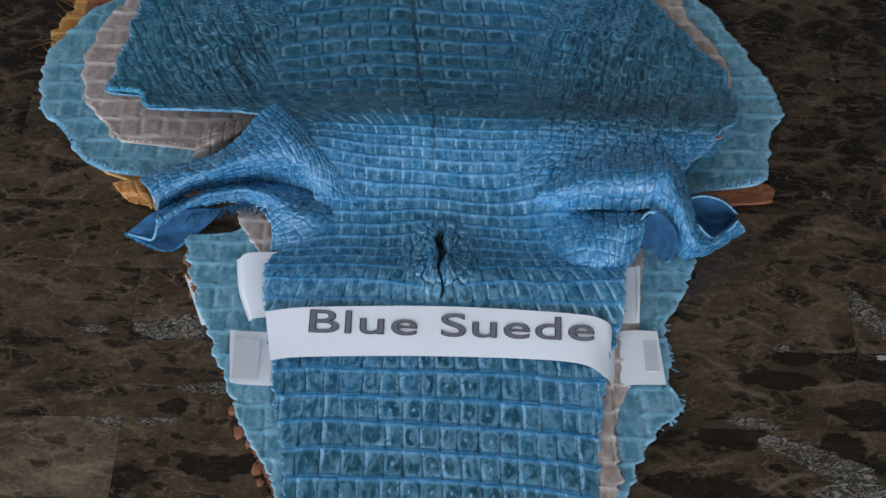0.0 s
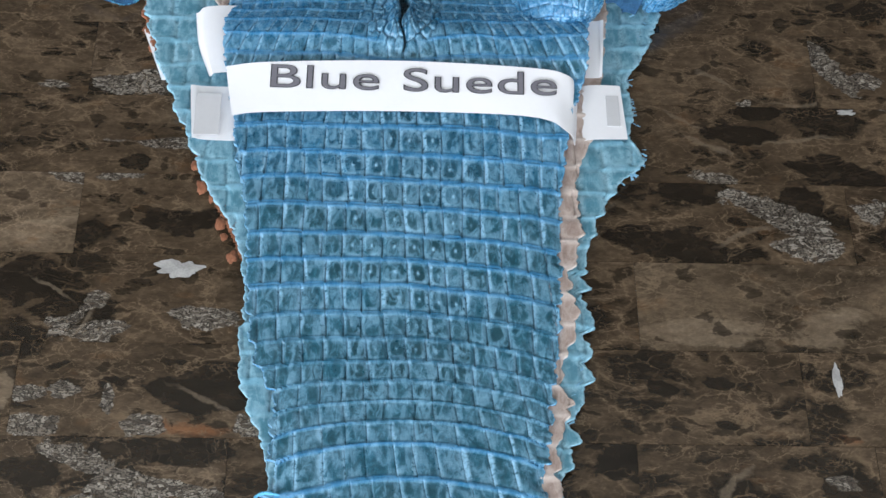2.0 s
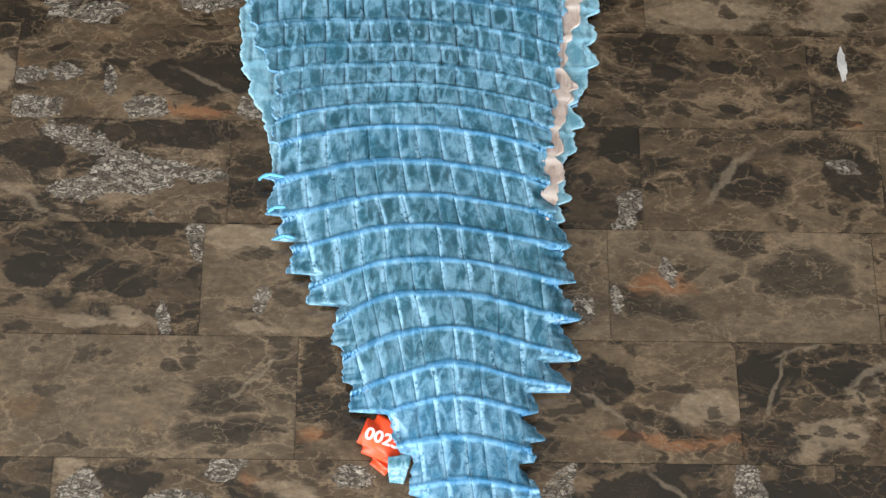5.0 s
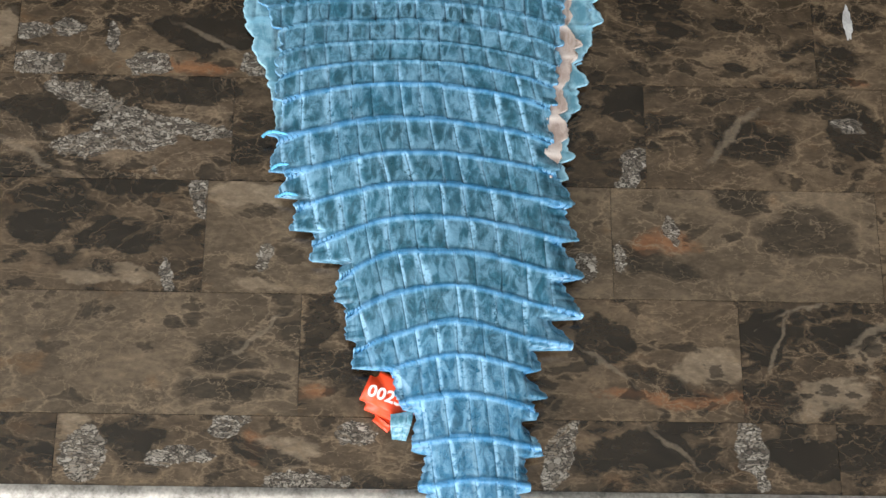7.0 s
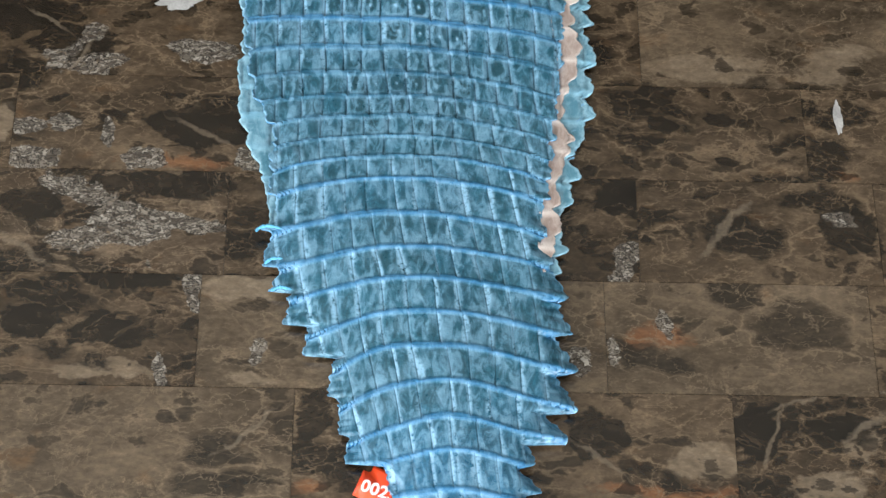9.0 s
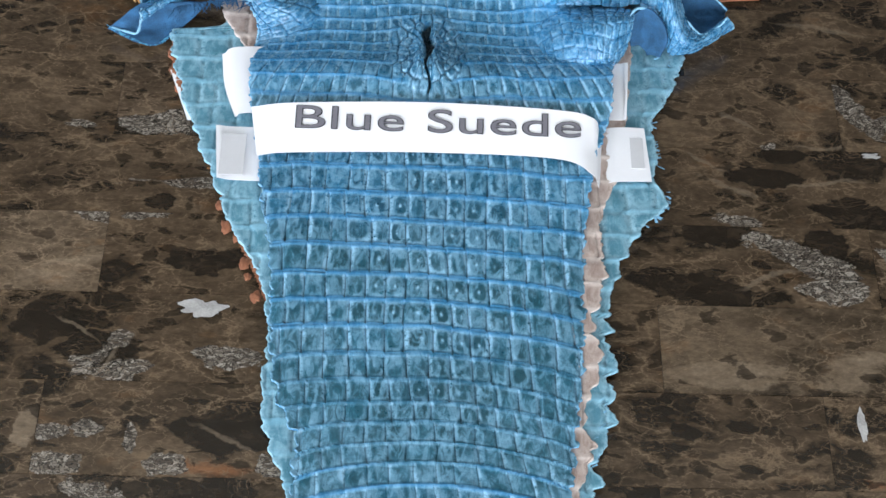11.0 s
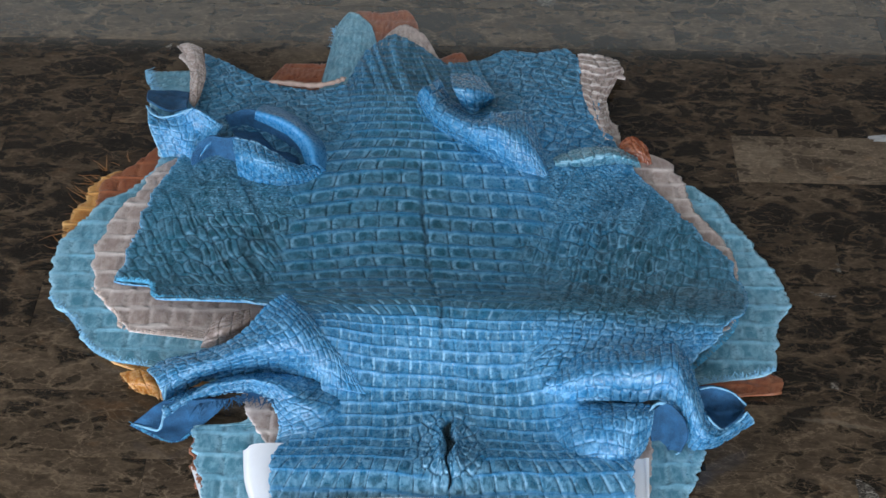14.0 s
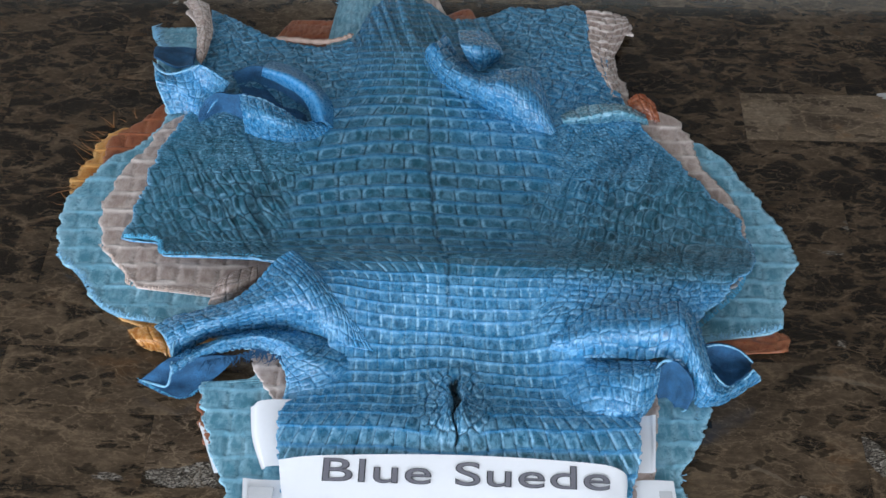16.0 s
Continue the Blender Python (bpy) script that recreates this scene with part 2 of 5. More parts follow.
# whitish tone and strong spots paint the window's glare and glints
M_TRIM = plain("polished_trim_with_glare", (0.40, 0.37, 0.33), 0.2, 0.75, 55, 0.3)
M_CALCITE = plain("white_calcite", (0.36, 0.35, 0.34), 0.3, 0.5, 70, 0.05)
STONES = {  # dark, ground and pale tone, share of lenses, share of crumbs, gloss
    "d": ((0.0105, 0.0074, 0.0045), (0.042, 0.0285, 0.0165), (0.115, 0.080, 0.048), 0.50, -0.3, 0.12),
    "b": ((0.0125, 0.0087, 0.0052), (0.060, 0.041, 0.0240), (0.140, 0.099, 0.060), 0.30, -0.3, 0.12),
    "t": ((0.030, 0.021, 0.013), (0.100, 0.072, 0.045), (0.195, 0.144, 0.094), 0.12, -0.8, 0.12),
    "m": ((0.020, 0.0145, 0.009), (0.074, 0.053, 0.0325), (0.145, 0.106, 0.067), 0.16, -0.6, 0.12),
    "c": ((0.0125, 0.0087, 0.0052), (0.056, 0.038, 0.0225), (0.16, 0.116, 0.074), 0.34, 0.3, 0.12),
}
MARBLES = {k: marble("marble_" + k, *v) for k, v in STONES.items()}


# ---------------------------------------------------------------- mesh helpers
def mesh_object(name, verts, faces, material, parent=None, label="", smooth=True, pigment_and_shade=None, dye_and_light=None):
    me = bpy.data.meshes.new(name)
    verts, faces = np.asarray(verts, dtype=np.float32), np.asarray(faces, dtype=np.int32)
    me.vertices.add(len(verts))
    me.vertices.foreach_set("co", verts.ravel())
    k = faces.shape[1]
    me.loops.add(faces.size)
    me.loops.foreach_set("vertex_index", faces.ravel())
    me.polygons.add(len(faces))
    me.polygons.foreach_set("loop_start", np.arange(0, faces.size, k, dtype=np.int32))
    me.polygons.foreach_set("use_smooth", np.full(len(faces), smooth))
    me.update(calc_edges=True)
    if pigment_and_shade is not None:
        att = me.attributes.new("pigment_and_shade", "FLOAT_COLOR", "POINT")
        att.data.foreach_set("color", np.asarray(pigment_and_shade, dtype=np.float32).ravel())
    if dye_and_light is not None:
        me.attributes.new("dye_and_light", "FLOAT", "POINT").data.foreach_set("value", np.asarray(dye_and_light, dtype=np.float32).ravel())
    me.materials.append(material)
    ob = new(name, me)
    ob.parent = parent
    return tagged(ob, label)


def part(name, bm, material, parent=None, label="", smooth=False):
    me = bpy.data.meshes.new(name)
    for f in bm.faces:
        f.smooth = smooth
    bm.to_mesh(me)
    bm.free()
    me.materials.append(material)
    ob = new(name, me)
    ob.parent = parent
    return tagged(ob, label)


def box(x0, x1, y0, y1, z0, z1, bevel=0.0):
    bm = bmesh.new()
    bmesh.ops.create_cube(bm, size=1, matrix=Matrix.Translation(((x0 + x1) / 2, (y0 + y1) / 2, (z0 + z1) / 2)) @ Matrix.Diagonal((x1 - x0, y1 - y0, z1 - z0, 1)))
    if bevel:
        bmesh.ops.bevel(bm, geom=list(bm.edges), offset=bevel, segments=2, affect="EDGES")
    return bm


def thing(name, label, category, at=(0, 0, TOP), group="", kind=""):
    ob = new(name)
    ob.empty_display_size = 0.02
    ob.location = at
    return tagged(ob, label, category, group, kind)


def curve_of(points):
    """A smooth function through (position, value) pairs in rising order of position."""
    xs, ys = np.array([q[0] for q in points], float), np.array([q[1] for q in points], float)
    slope = np.diff(ys) / np.diff(xs)
    d = np.zeros(len(xs))
    same = slope[:-1] * slope[1:] > 0
    d[1:-1][same] = 2 * slope[:-1][same] * slope[1:][same] / (slope[:-1][same] + slope[1:][same])
    d[0], d[-1] = slope[0], slope[-1]

    def at(x):
        x = np.clip(x, xs[0], xs[-1])
        i = np.clip(np.searchsorted(xs, x) - 1, 0, len(xs) - 2)
        w = xs[i + 1] - xs[i]
        s = (x - xs[i]) / w
        return (ys[i] * (1 + 2 * s) * (1 - s) ** 2 + d[i] * w * s * (1 - s) ** 2 + ys[i + 1] * s * s * (3 - 2 * s) + d[i + 1] * w * s * s * (s - 1))
    return at


def hash2(i, j, seed):
    v = np.sin(i * 127.1 + j * 311.7 + seed * 74.7) * 43758.5453
    return v - np.floor(v)


def wave(x, y, seed):
    """Soft value noise, -1 to 1."""
    i, j = np.floor(x), np.floor(y)
    u, v = x - i, y - j
    u, v = u * u * (3 - 2 * u), v * v * (3 - 2 * v)
    a, b, c, d = hash2(i, j, seed), hash2(i + 1, j, seed), hash2(i, j + 1, seed), hash2(i + 1, j + 1, seed)
    return 2 * (a * (1 - u) * (1 - v) + b * u * (1 - v) + c * (1 - u) * v + d * u * v) - 1


def step(a, b, x):
    s = np.clip((x - a) / (b - a), 0, 1)
    return s * s * (3 - 2 * s)


def cells(a, b, jitter, seed):
    """Scales on a jittered grid: distance to the border, place inside the scale, and the scale's own number."""
    ia, ib = np.floor(a), np.floor(b)
    f1, f2 = np.full(a.shape, 9.0), np.full(a.shape, 9.0)
    dx, dy, rnd = np.zeros(a.shape), np.zeros(a.shape), np.zeros(a.shape)
    for p in (-1, 0, 1):
        for q in (-1, 0, 1):
            ca, cb = ia + p, ib + q
            ox = a - (ca + 0.5 + jitter * (hash2(ca, cb, seed) - 0.5))
            oy = b - (cb + 0.5 + jitter * (hash2(ca, cb, seed + 5) - 0.5))
            d = np.sqrt(ox * ox + oy * oy)
            near = d < f1
            f2 = np.where(near, f1, np.minimum(f2, d))
            dx, dy = np.where(near, ox, dx), np.where(near, oy, dy)
            rnd = np.where(near, hash2(ca, cb, seed + 9), rnd)
            f1 = np.where(near, d, f1)
    return f2 - f1, dx, dy, rnd


def scale_relief(a, b, jitter, seed, ridge=1.0, dome=1.0, dots=0.0, streak=0.0, band=0.105):
    """Height (in metres) and pigment of scales in scale coordinates a (across) and b (along)."""
    bw = b + 0.07 * wave(a * 0.45, b * 0.5, seed + 2)
    aw = a + 0.10 * wave(a * 0.6, b * 0.6, seed) + 0.14 * (hash2(np.floor(bw), 0 * bw, seed + 4) - 0.5) + 0.26 * wave(a * 0.8, np.floor(bw) * 3.7, seed + 6)
    edge, dx, dy, rnd = cells(aw, bw, jitter, seed)
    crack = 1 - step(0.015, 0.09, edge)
    row = np.exp(-((0.5 - np.abs(dy)) / band) ** 2) * ridge
    twin = np.exp(-((0.5 - np.abs(dy)) / 0.022) ** 2) * ridge
    q = (np.abs(dx / 0.5) ** 3 + np.abs(dy / 0.46) ** 3) ** (1 / 3)
    heart = step(0.80, 0.58, q + 0.16 * wave(a * 3, b * 3, seed + 8) + 0.08 * wave(a * 8, b * 8, seed + 18)) * (0.35 + 0.65 * step(0.15, 0.5, rnd))
    rim = step(0.60, 0.74, q) * step(1.0, 0.90, q) * (0.3 + 0.7 * step(-0.5, 0.4, wave(a * 1.7, b * 1.7, seed + 1)))
    bars = step(0.30, 0.46, np.abs(dx + 0.13 * wave(a * 2, b * 2.2, seed + 14))) * step(0.0, 0.5, hash2(np.floor(aw), np.floor(bw), seed + 15) - 0.15)
    rim = rim * (1 - streak) + bars * streak
    heart = heart * (0.45 + 0.55 * hash2(np.floor(aw), np.floor(bw), seed + 17))
    dot = np.exp(-((dx ** 2 + dy ** 2) / 0.0042)) * 1.25 * dots * (rnd > 0.35)
    h = dome * (0.0011 * step(0.0, 0.4, edge) - 0.0012 * crack * (1 - 0.9 * np.minimum(row, 1))) + 0.0019 * row - 0.0008 * twin
    h = h + 0.00025 * wave(a * 3, b * 3, seed + 3) + 0.0003 * dot
    # the furrow between twin ridges gets its thin shadow as colour
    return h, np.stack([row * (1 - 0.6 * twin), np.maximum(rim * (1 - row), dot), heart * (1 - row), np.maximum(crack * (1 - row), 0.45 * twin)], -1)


def grid_faces(nv, nu, start=0):
    i = np.arange(nv * nu).reshape(nv, nu) + start
    return np.stack([i[:-1, :-1], i[:-1, 1:], i[1:, 1:], i[1:, :-1]], -1).reshape(-1, 4)


def rim_of(nv, nu):
    i = np.arange(nv * nu).reshape(nv, nu)
    return np.concatenate([i[0, :-1], i[:-1, -1], i[-1, :0:-1], i[:0:-1, 0]])


def leather(name, grid, relief, pigment_and_shade, material, parent, label="", thick=0.0016, closed=False, dye_and_light=None, smooth=True):
    """A sheet of leather over a grid of places (rows, columns, xyz), raised by relief along its normal, with an edge of its own."""
    nv, nu = grid.shape[:2]
    n = np.cross(np.gradient(grid, axis=1), np.gradient(grid, axis=0))
    n /= np.linalg.norm(n, axis=-1, keepdims=True) + 1e-12
    front = (grid + n * relief[..., None]).reshape(-1, 3)
    rim = rim_of(nv, nu)
    faces = [grid_faces(nv, nu)]
    if closed:
        back = (grid - n * thick).reshape(-1, 3)
        faces.append(grid_faces(nv, nu, nv * nu)[:, ::-1])
        low = rim + nv * nu
    else:
        back = (grid - n * thick).reshape(-1, 3)[rim]
        low = np.arange(len(rim)) + nv * nu
    faces.append(np.stack([rim, low, np.roll(low, -1), np.roll(rim, -1)], -1))
    pig = pigment_and_shade.reshape(-1, 4)
    edge_pig = np.tile(np.array([[1.0, 0.6, 0.9, 0.0]]), (len(back), 1))
    ob = mesh_object(name, np.concatenate([front, back]), np.concatenate(faces), material, parent, label, smooth, np.concatenate([pig, edge_pig]),
                     None if dye_and_light is None else np.concatenate([dye_and_light.ravel(), np.full(len(back), 0.5)]))
    return ob


# ---------------------------------------------------------------- the room
def slab(name, x0, x1, y0, y1, z0, z1, material, label, category):
    return tagged(part(name, box(x0, x1, y0, y1, z0, z1), material), label, category, kind="structure")


slab("floor", -2.6, 2.6, -2.6, 2.0, -0.1, 0.0, M_FLOOR, "dark brown wooden floor around the counter", "floor")
slab("ceiling", -2.6, 2.6, -2.6, 2.0, 2.7, 2.8, M_WALL, "plain white painted ceiling", "ceiling")
slab("wall_north", -2.6, 2.6, 1.670, 1.80, 0.0, 2.7, M_GREY, "dark grey wall behind the counter", "wall")
slab("wall_east", 2.45, 2.6, -2.6, 1.670, 0.0, 2.7, M_GREY, "dark grey side wall of the room", "wall")
for nm, x0, x1, y0, y1, z0, z1 in (("wall_west", -2.6, -2.45, -2.6, 1.670, 0, 1.1), ("wall_west_above", -2.6, -2.45, -2.6, 1.670, 2.4, 2.7),
                                   ("wall_west_far", -2.6, -2.45, 0.5, 1.670, 1.1, 2.4), ("wall_west_near", -2.6, -2.45, -2.6, -1.2, 1.1, 2.4),
                                   ("wall_south", -2.45, 2.45, -2.6, -2.45, 0, 1.1), ("wall_south_above", -2.45, 2.45, -2.6, -2.45, 2.4, 2.7),
                                   ("wall_south_left", -2.45, -0.65, -2.6, -2.45, 1.1, 2.4), ("wall_south_right", 1.25, 2.45, -2.6, -2.45, 1.1, 2.4)):
    slab(nm, x0, x1, y0, y1, z0, z1, M_WALL, "white painted wall with a window opening", "wall")

# ---------------------------------------------------------------- the counter
FRONT, BACK, ROW = 0.247, 1.638, 0.0762
WIDE = 1.15
counter = thing("counter", "kitchen island clad in brown marble tiles with rounded edge", "counter", (0, 0, 0))
part("cabinet", box(-WIDE + 0.05, WIDE - 0.05, FRONT + 0.04, BACK - 0.004, 0.0, TOP - 0.04), M_CABINET, counter, "dark wooden base")
trim_bm = box(-WIDE, WIDE, FRONT - 0.013, FRONT + 0.0035, TOP - 0.04, TOP + 0.0006)
bmesh.ops.bevel(trim_bm, geom=[e for e in trim_bm.edges if abs(e.verts[0].co.x - e.verts[1].co.x) > 1 and e.verts[0].co.y < FRONT], offset=0.006, segments=5, affect="EDGES")
# the edge's glare is in its material colour
part("edge_trim", trim_bm, M_TRIM, counter, "polished rounded edge with whitish glare put into its colour", True)
part("bed", box(-WIDE, WIDE, FRONT, BACK, TOP - 0.04, TOP - 0.0012, 0.004), M_GROUT, counter, "dark bed under the tiles")
slab("backsplash", -2.4, 2.4, BACK + 0.002, 1.668, TOP - 0.02, TOP + 0.085, M_BOARD, "white painted board behind the counter", "backsplash")

# Far rows take darker stone, which also paints in their weaker reflected light.
TILE_ROWS = {  # row: joints across the counter with the tile's kind to the right of each
    0: "-0.30c -0.113d 0.166b 0.331b", 1: "-0.36d -0.127m 0.141m 0.319b", 2: "-0.33m -0.062b 0.222d", 3: "-0.212b 0.06d 0.28d",
    -1: "-0.50b -0.264b 0.02b 0.287b", -2: "-0.42b -0.10b 0.174m 0.46b", -3: "-0.48t -0.237b 0.08b 0.34c", -4: "-0.40b -0.12d 0.13b 0.42b",
    -5: "-0.50b -0.244c 0.05b 0.33b", -6: "-0.38b -0.1d 0.21b 0.47b", -7: "-0.46b -0.2d 0.11d 0.38b", -8: "-0.37d -0.1d 0.16d 0.42d",
    -9: "-0.48d -0.22d 0.1d 0.36d", -10: "-0.34b -0.08d 0.18d 0.45d", -11: "-0.45d -0.17d 0.02d 0.281t 0.52d", -12: "-0.35b -0.1b 0.12d 0.391d",
    -13: "-0.307b -0.05d 0.29d 0.5d", -14: "-0.52b -0.27b 0.0b 0.24b", -15: "-0.56b -0.316b -0.06b 0.20b 0.45b",
}
ROW_EDGE = {3: 0.2967, 2: 0.379, 1: 0.4585, 0: 0.536, -1: 0.611, -2: 0.6865, -3: 0.760, -4: 0.836}  # far edge of a row
# inclusions of the stone: place, half length, half width, degrees
CRUMBS = [
    (-0.217, 0.621, 0.024, 0.006, 1), (-0.136, 0.632, 0.022, 0.008, -8), (-0.255, 0.572, 0.012, 0.006, 1), (-0.229, 0.572, 0.011, 0.006, -16), (-0.198, 0.568, 0.005, 0.011, 1), (-0.248, 0.545, 0.017, 0.009, 1),
    (-0.174, 0.544, 0.015, 0.009, 1), (-0.101, 0.546, 0.010, 0.009, 1), (-0.206, 0.516, 0.034, 0.007, -19), (-0.181, 0.501, 0.023, 0.011, 1), (-0.143, 0.497, 0.029, 0.006, -5), (-0.210, 0.484, 0.022, 0.008, 1),
    (-0.172, 0.487, 0.019, 0.008, 1), (-0.207, 0.849, 0.035, 0.010, 1), (-0.241, 0.757, 0.022, 0.008, -11), (-0.209, 0.759, 0.016, 0.004, 8), (-0.132, 0.445, 0.005, 0.015, 8), (-0.151, 0.391, 0.004, 0.013, -4),
    (-0.087, 0.404, 0.004, 0.010, -15), (-0.104, 0.292, 0.011, 0.007, 27),
]
CRUMBS_MORE = [
    (0.285, 0.733, 0.040, 0.011, -26), (0.305, 0.702, 0.025, 0.010, 1), (0.356, 0.737, 0.013, 0.010, 1), (0.364, 0.864, 0.018, 0.009, 1), (0.342, 0.882, 0.034, 0.008, -58), (0.159, 0.478, 0.008, 0.008, 1),
    (0.154, 0.463, 0.007, 0.006, 1), (0.181, 0.428, 0.005, 0.009, 1), (0.146, 0.410, 0.004, 0.010, 1), (0.124, 0.402, 0.007, 0.008, 1), (0.104, 0.275, 0.008, 0.026, -20), (0.224, 0.283, 0.007, 0.032, 11),
    (-0.194, 0.271, 0.013, 0.016, 1), (-0.131, 0.270, 0.021, 0.005, 1), (-0.056, 0.253, 0.024, 0.008, 1), (-0.025, 0.285, 0.012, 0.007, 1),
]
LENSES_LEFT = [
    (-0.161, 0.717, 0.033, 0.011, 1), (-0.268, 0.661, 0.022, 0.017, 1), (-0.227, 0.637, 0.028, 0.014, 1), (-0.133, 0.569, 0.038, 0.012, -8), (-0.157, 0.525, 0.048, 0.010, 1), (-0.246, 0.506, 0.023, 0.009, -5),
    (-0.173, 0.458, 0.037, 0.011, 1), (-0.248, 0.510, 0.023, 0.013, 1), (-0.184, 0.416, 0.026, 0.011, 1), (-0.049, 0.363, 0.011, 0.015, 1), (-0.163, 0.283, 0.021, 0.007, 1), (-0.236, 0.423, 0.018, 0.012, 1),
    (-0.200, 0.769, 0.011, 0.006, 1),
]
LENSES_RIGHT = [
    (0.204, 0.703, 0.054, 0.011, -9), (0.224, 0.752, 0.030, 0.008, 1), (0.339, 0.771, 0.034, 0.014, -14), (0.264, 0.808, 0.026, 0.008, -5), (0.280, 0.830, 0.018, 0.007, 1), (0.305, 0.744, 0.017, 0.011, 1),
    (0.163, 0.522, 0.023, 0.016, 1), (0.312, 0.502, 0.019, 0.017, 1), (0.288, 0.595, 0.012, 0.009, 1), (0.227, 0.587, 0.010, 0.005, 1), (0.187, 0.580, 0.012, 0.006, -22), (0.232, 0.551, 0.010, 0.005, 1),
    (0.133, 0.351, 0.018, 0.015, 1), (0.236, 0.352, 0.015, 0.017, 1), (0.296, 0.359, 0.019, 0.006, 1), (0.156, 0.276, 0.032, 0.012, 1), (0.274, 0.274, 0.034, 0.013, 1),
]
PALE_PATCHES = [
    (-0.266, 0.708, 0.031, 0.012, 20), (-0.272, 0.571, 0.007, 0.020, 1), (0.227, 0.629, 0.045, 0.012, 1), (0.309, 0.633, 0.030, 0.017, 12), (-0.175, 0.390, 0.036, 0.006, 1), (-0.090, 0.386, 0.017, 0.005, -4),
    (-0.123, 0.316, 0.014, 0.008, 1), (-0.201, 0.291, 0.011, 0.011, 1), (-0.064, 0.273, 0.021, 0.013, 1), (0.273, 0.313, 0.036, 0.014, 23), (0.305, 0.346, 0.013, 0.019, 1), (0.202, 0.333, 0.026, 0.012, 1),
    (-0.095, 0.451, 0.030, 0.009, 1), (0.308, 1.335, 0.032, 0.024, 10),
]
RUST_STAINS = [
    (0.179, 0.312, 0.054, 0.005, -1), (-0.152, 0.545, 0.042, 0.006, -2), (-0.087, 0.276, 0.008, 0.011, 1), (0.176, 0.419, 0.023, 0.010, 1), (0.311, 0.543, 0.010, 0.004, 1), (-0.048, 0.314, 0.011, 0.006, 1),
    (0.229, 0.309, 0.022, 0.005, 1),
]
PALE_VEINS = [
    (0.225, 0.500, 0.034, 0.0031, 49), (-0.247, 0.476, 0.026, 0.0032, -28), (0.245, 0.349, 0.022, 0.0018, 72), (-0.092, 0.349, 0.024, 0.0019, 38), (0.133, 0.335, 0.027, 0.0019, -36), (0.307, 0.357, 0.018, 0.0026, 31),
    (0.174, 0.280, 0.023, 0.0019, -41), (0.267, 0.374, 0.025, 0.0019, 16), (-0.133, 0.567, 0.027, 0.0022, -26), (0.241, 0.796, 0.026, 0.0028, -24), (0.312, 0.803, 0.040, 0.0022, 8), (0.259, 0.712, 0.025, 0.0024, 24),
    (0.320, 0.837, 0.044, 0.0023, -12), (-0.222, 0.625, 0.017, 0.0018, 54), (-0.250, 0.656, 0.022, 0.0018, -32), (0.335, 0.966, 0.042, 0.0027, -10), (0.253, 0.862, 0.018, 0.0024, -32), (0.222, 0.821, 0.018, 0.0023, -25),
]
MARKS = [(kind, *mark) for kind, marks in (("crumb", CRUMBS), ("crumb", CRUMBS_MORE), ("lens", LENSES_LEFT), ("lens", LENSES_RIGHT), ("pale", PALE_PATCHES), ("rust", RUST_STAINS), ("vein", PALE_VEINS)) for mark in marks]


def tile(x0, x1, y0, y1, kind):
    w, d = (x1 - x0) / 2 - 0.00012, (y1 - y0) / 2 - 0.00012
    cx, cy = (x0 + x1) / 2, (y0 + y1) / 2
    inside = [(k, x - cx, y - cy, *rest) for k, x, y, *rest in MARKS if x0 <= x < x1 and y0 <= y < y1]
    stone = marble("marble_marked", *STONES[kind], inside) if inside else MARBLES[kind]
    ob = part("tile", box(-w, w, -d, d, -0.009, 0.0, 0.0002), stone, counter)
    ob.location = (cx, cy, TOP)
    return ob


def row_edge(k):
    return ROW_EDGE[k] if k in ROW_EDGE else FRONT + 0.002 if k > 3 else 0.836 - 0.0757 * (k + 4)


def tile_counter():
    for k, text in TILE_ROWS.items():
        y0, y1 = row_edge(k + 1), row_edge(k)
        if k == -15:
            y1 = BACK
        marks = [(float(s[:-1]), s[-1]) for s in text.split()]
        # filler tiles: only the dark kind far off, dimmer light included in the colour
        while marks[0][0] > -WIDE:
            marks.insert(0, (marks[0][0] - random.uniform(0.2, 0.3), random.choice("db" if k > -4 else "d")))
        while marks[-1][0] < WIDE - 0.1:
            marks.append((marks[-1][0] + random.uniform(0.2, 0.3), random.choice("db" if k > -4 else "d")))
        for (xa, kind), (xb, _) in zip(marks, marks[1:] + [(WIDE, "")]):
            xa, xb = max(xa, -WIDE), min(xb, WIDE)
            if xb - xa > 0.01:
                tile(xa, xb, y0, y1, kind)


# ---------------------------------------------------------------- the hides
def hide_grid(nu, nv, y0, y1, left, right, front=None, bend=1.2, height=None):
    """Places of a flat hide from its side edges (by y) and its front edge (by x)."""
    s, w = np.meshgrid(np.linspace(0, 1, nu), np.linspace(y0, y1, nv))
    x = left(w) + (right(w) - left(w)) * s
    y = w.copy()
    if front is not None:
        y = np.where(w > bend, bend + (front(x) - bend) * (w - bend) / (y1 - bend), w)
    z = height(x, y) if height is not None else np.full(x.shape, 0.003)
    return np.stack([x, y, z], -1), s, w


AXIS = curve_of([(0.23, 0.052), (0.40, 0.033), (0.55, 0.012), (0.70, 0.004), (0.9, 0.0), (1.04, -0.008), (1.2, -0.026), (1.35, -0.032), (1.5, -0.065)])
COL_STEP = curve_of([(0.2, 0.012), (0.3, 0.0135), (0.45, 0.0168), (0.6, 0.0148), (0.8, 0.0148), (0.87, 0.0125), (0.92, 0.0105), (1.03, 0.0098), (1.06, 0.013), (1.09, 0.0205), (1.2, 0.0215), (1.27, 0.020), (1.34, 0.014), (1.5, 0.007)])
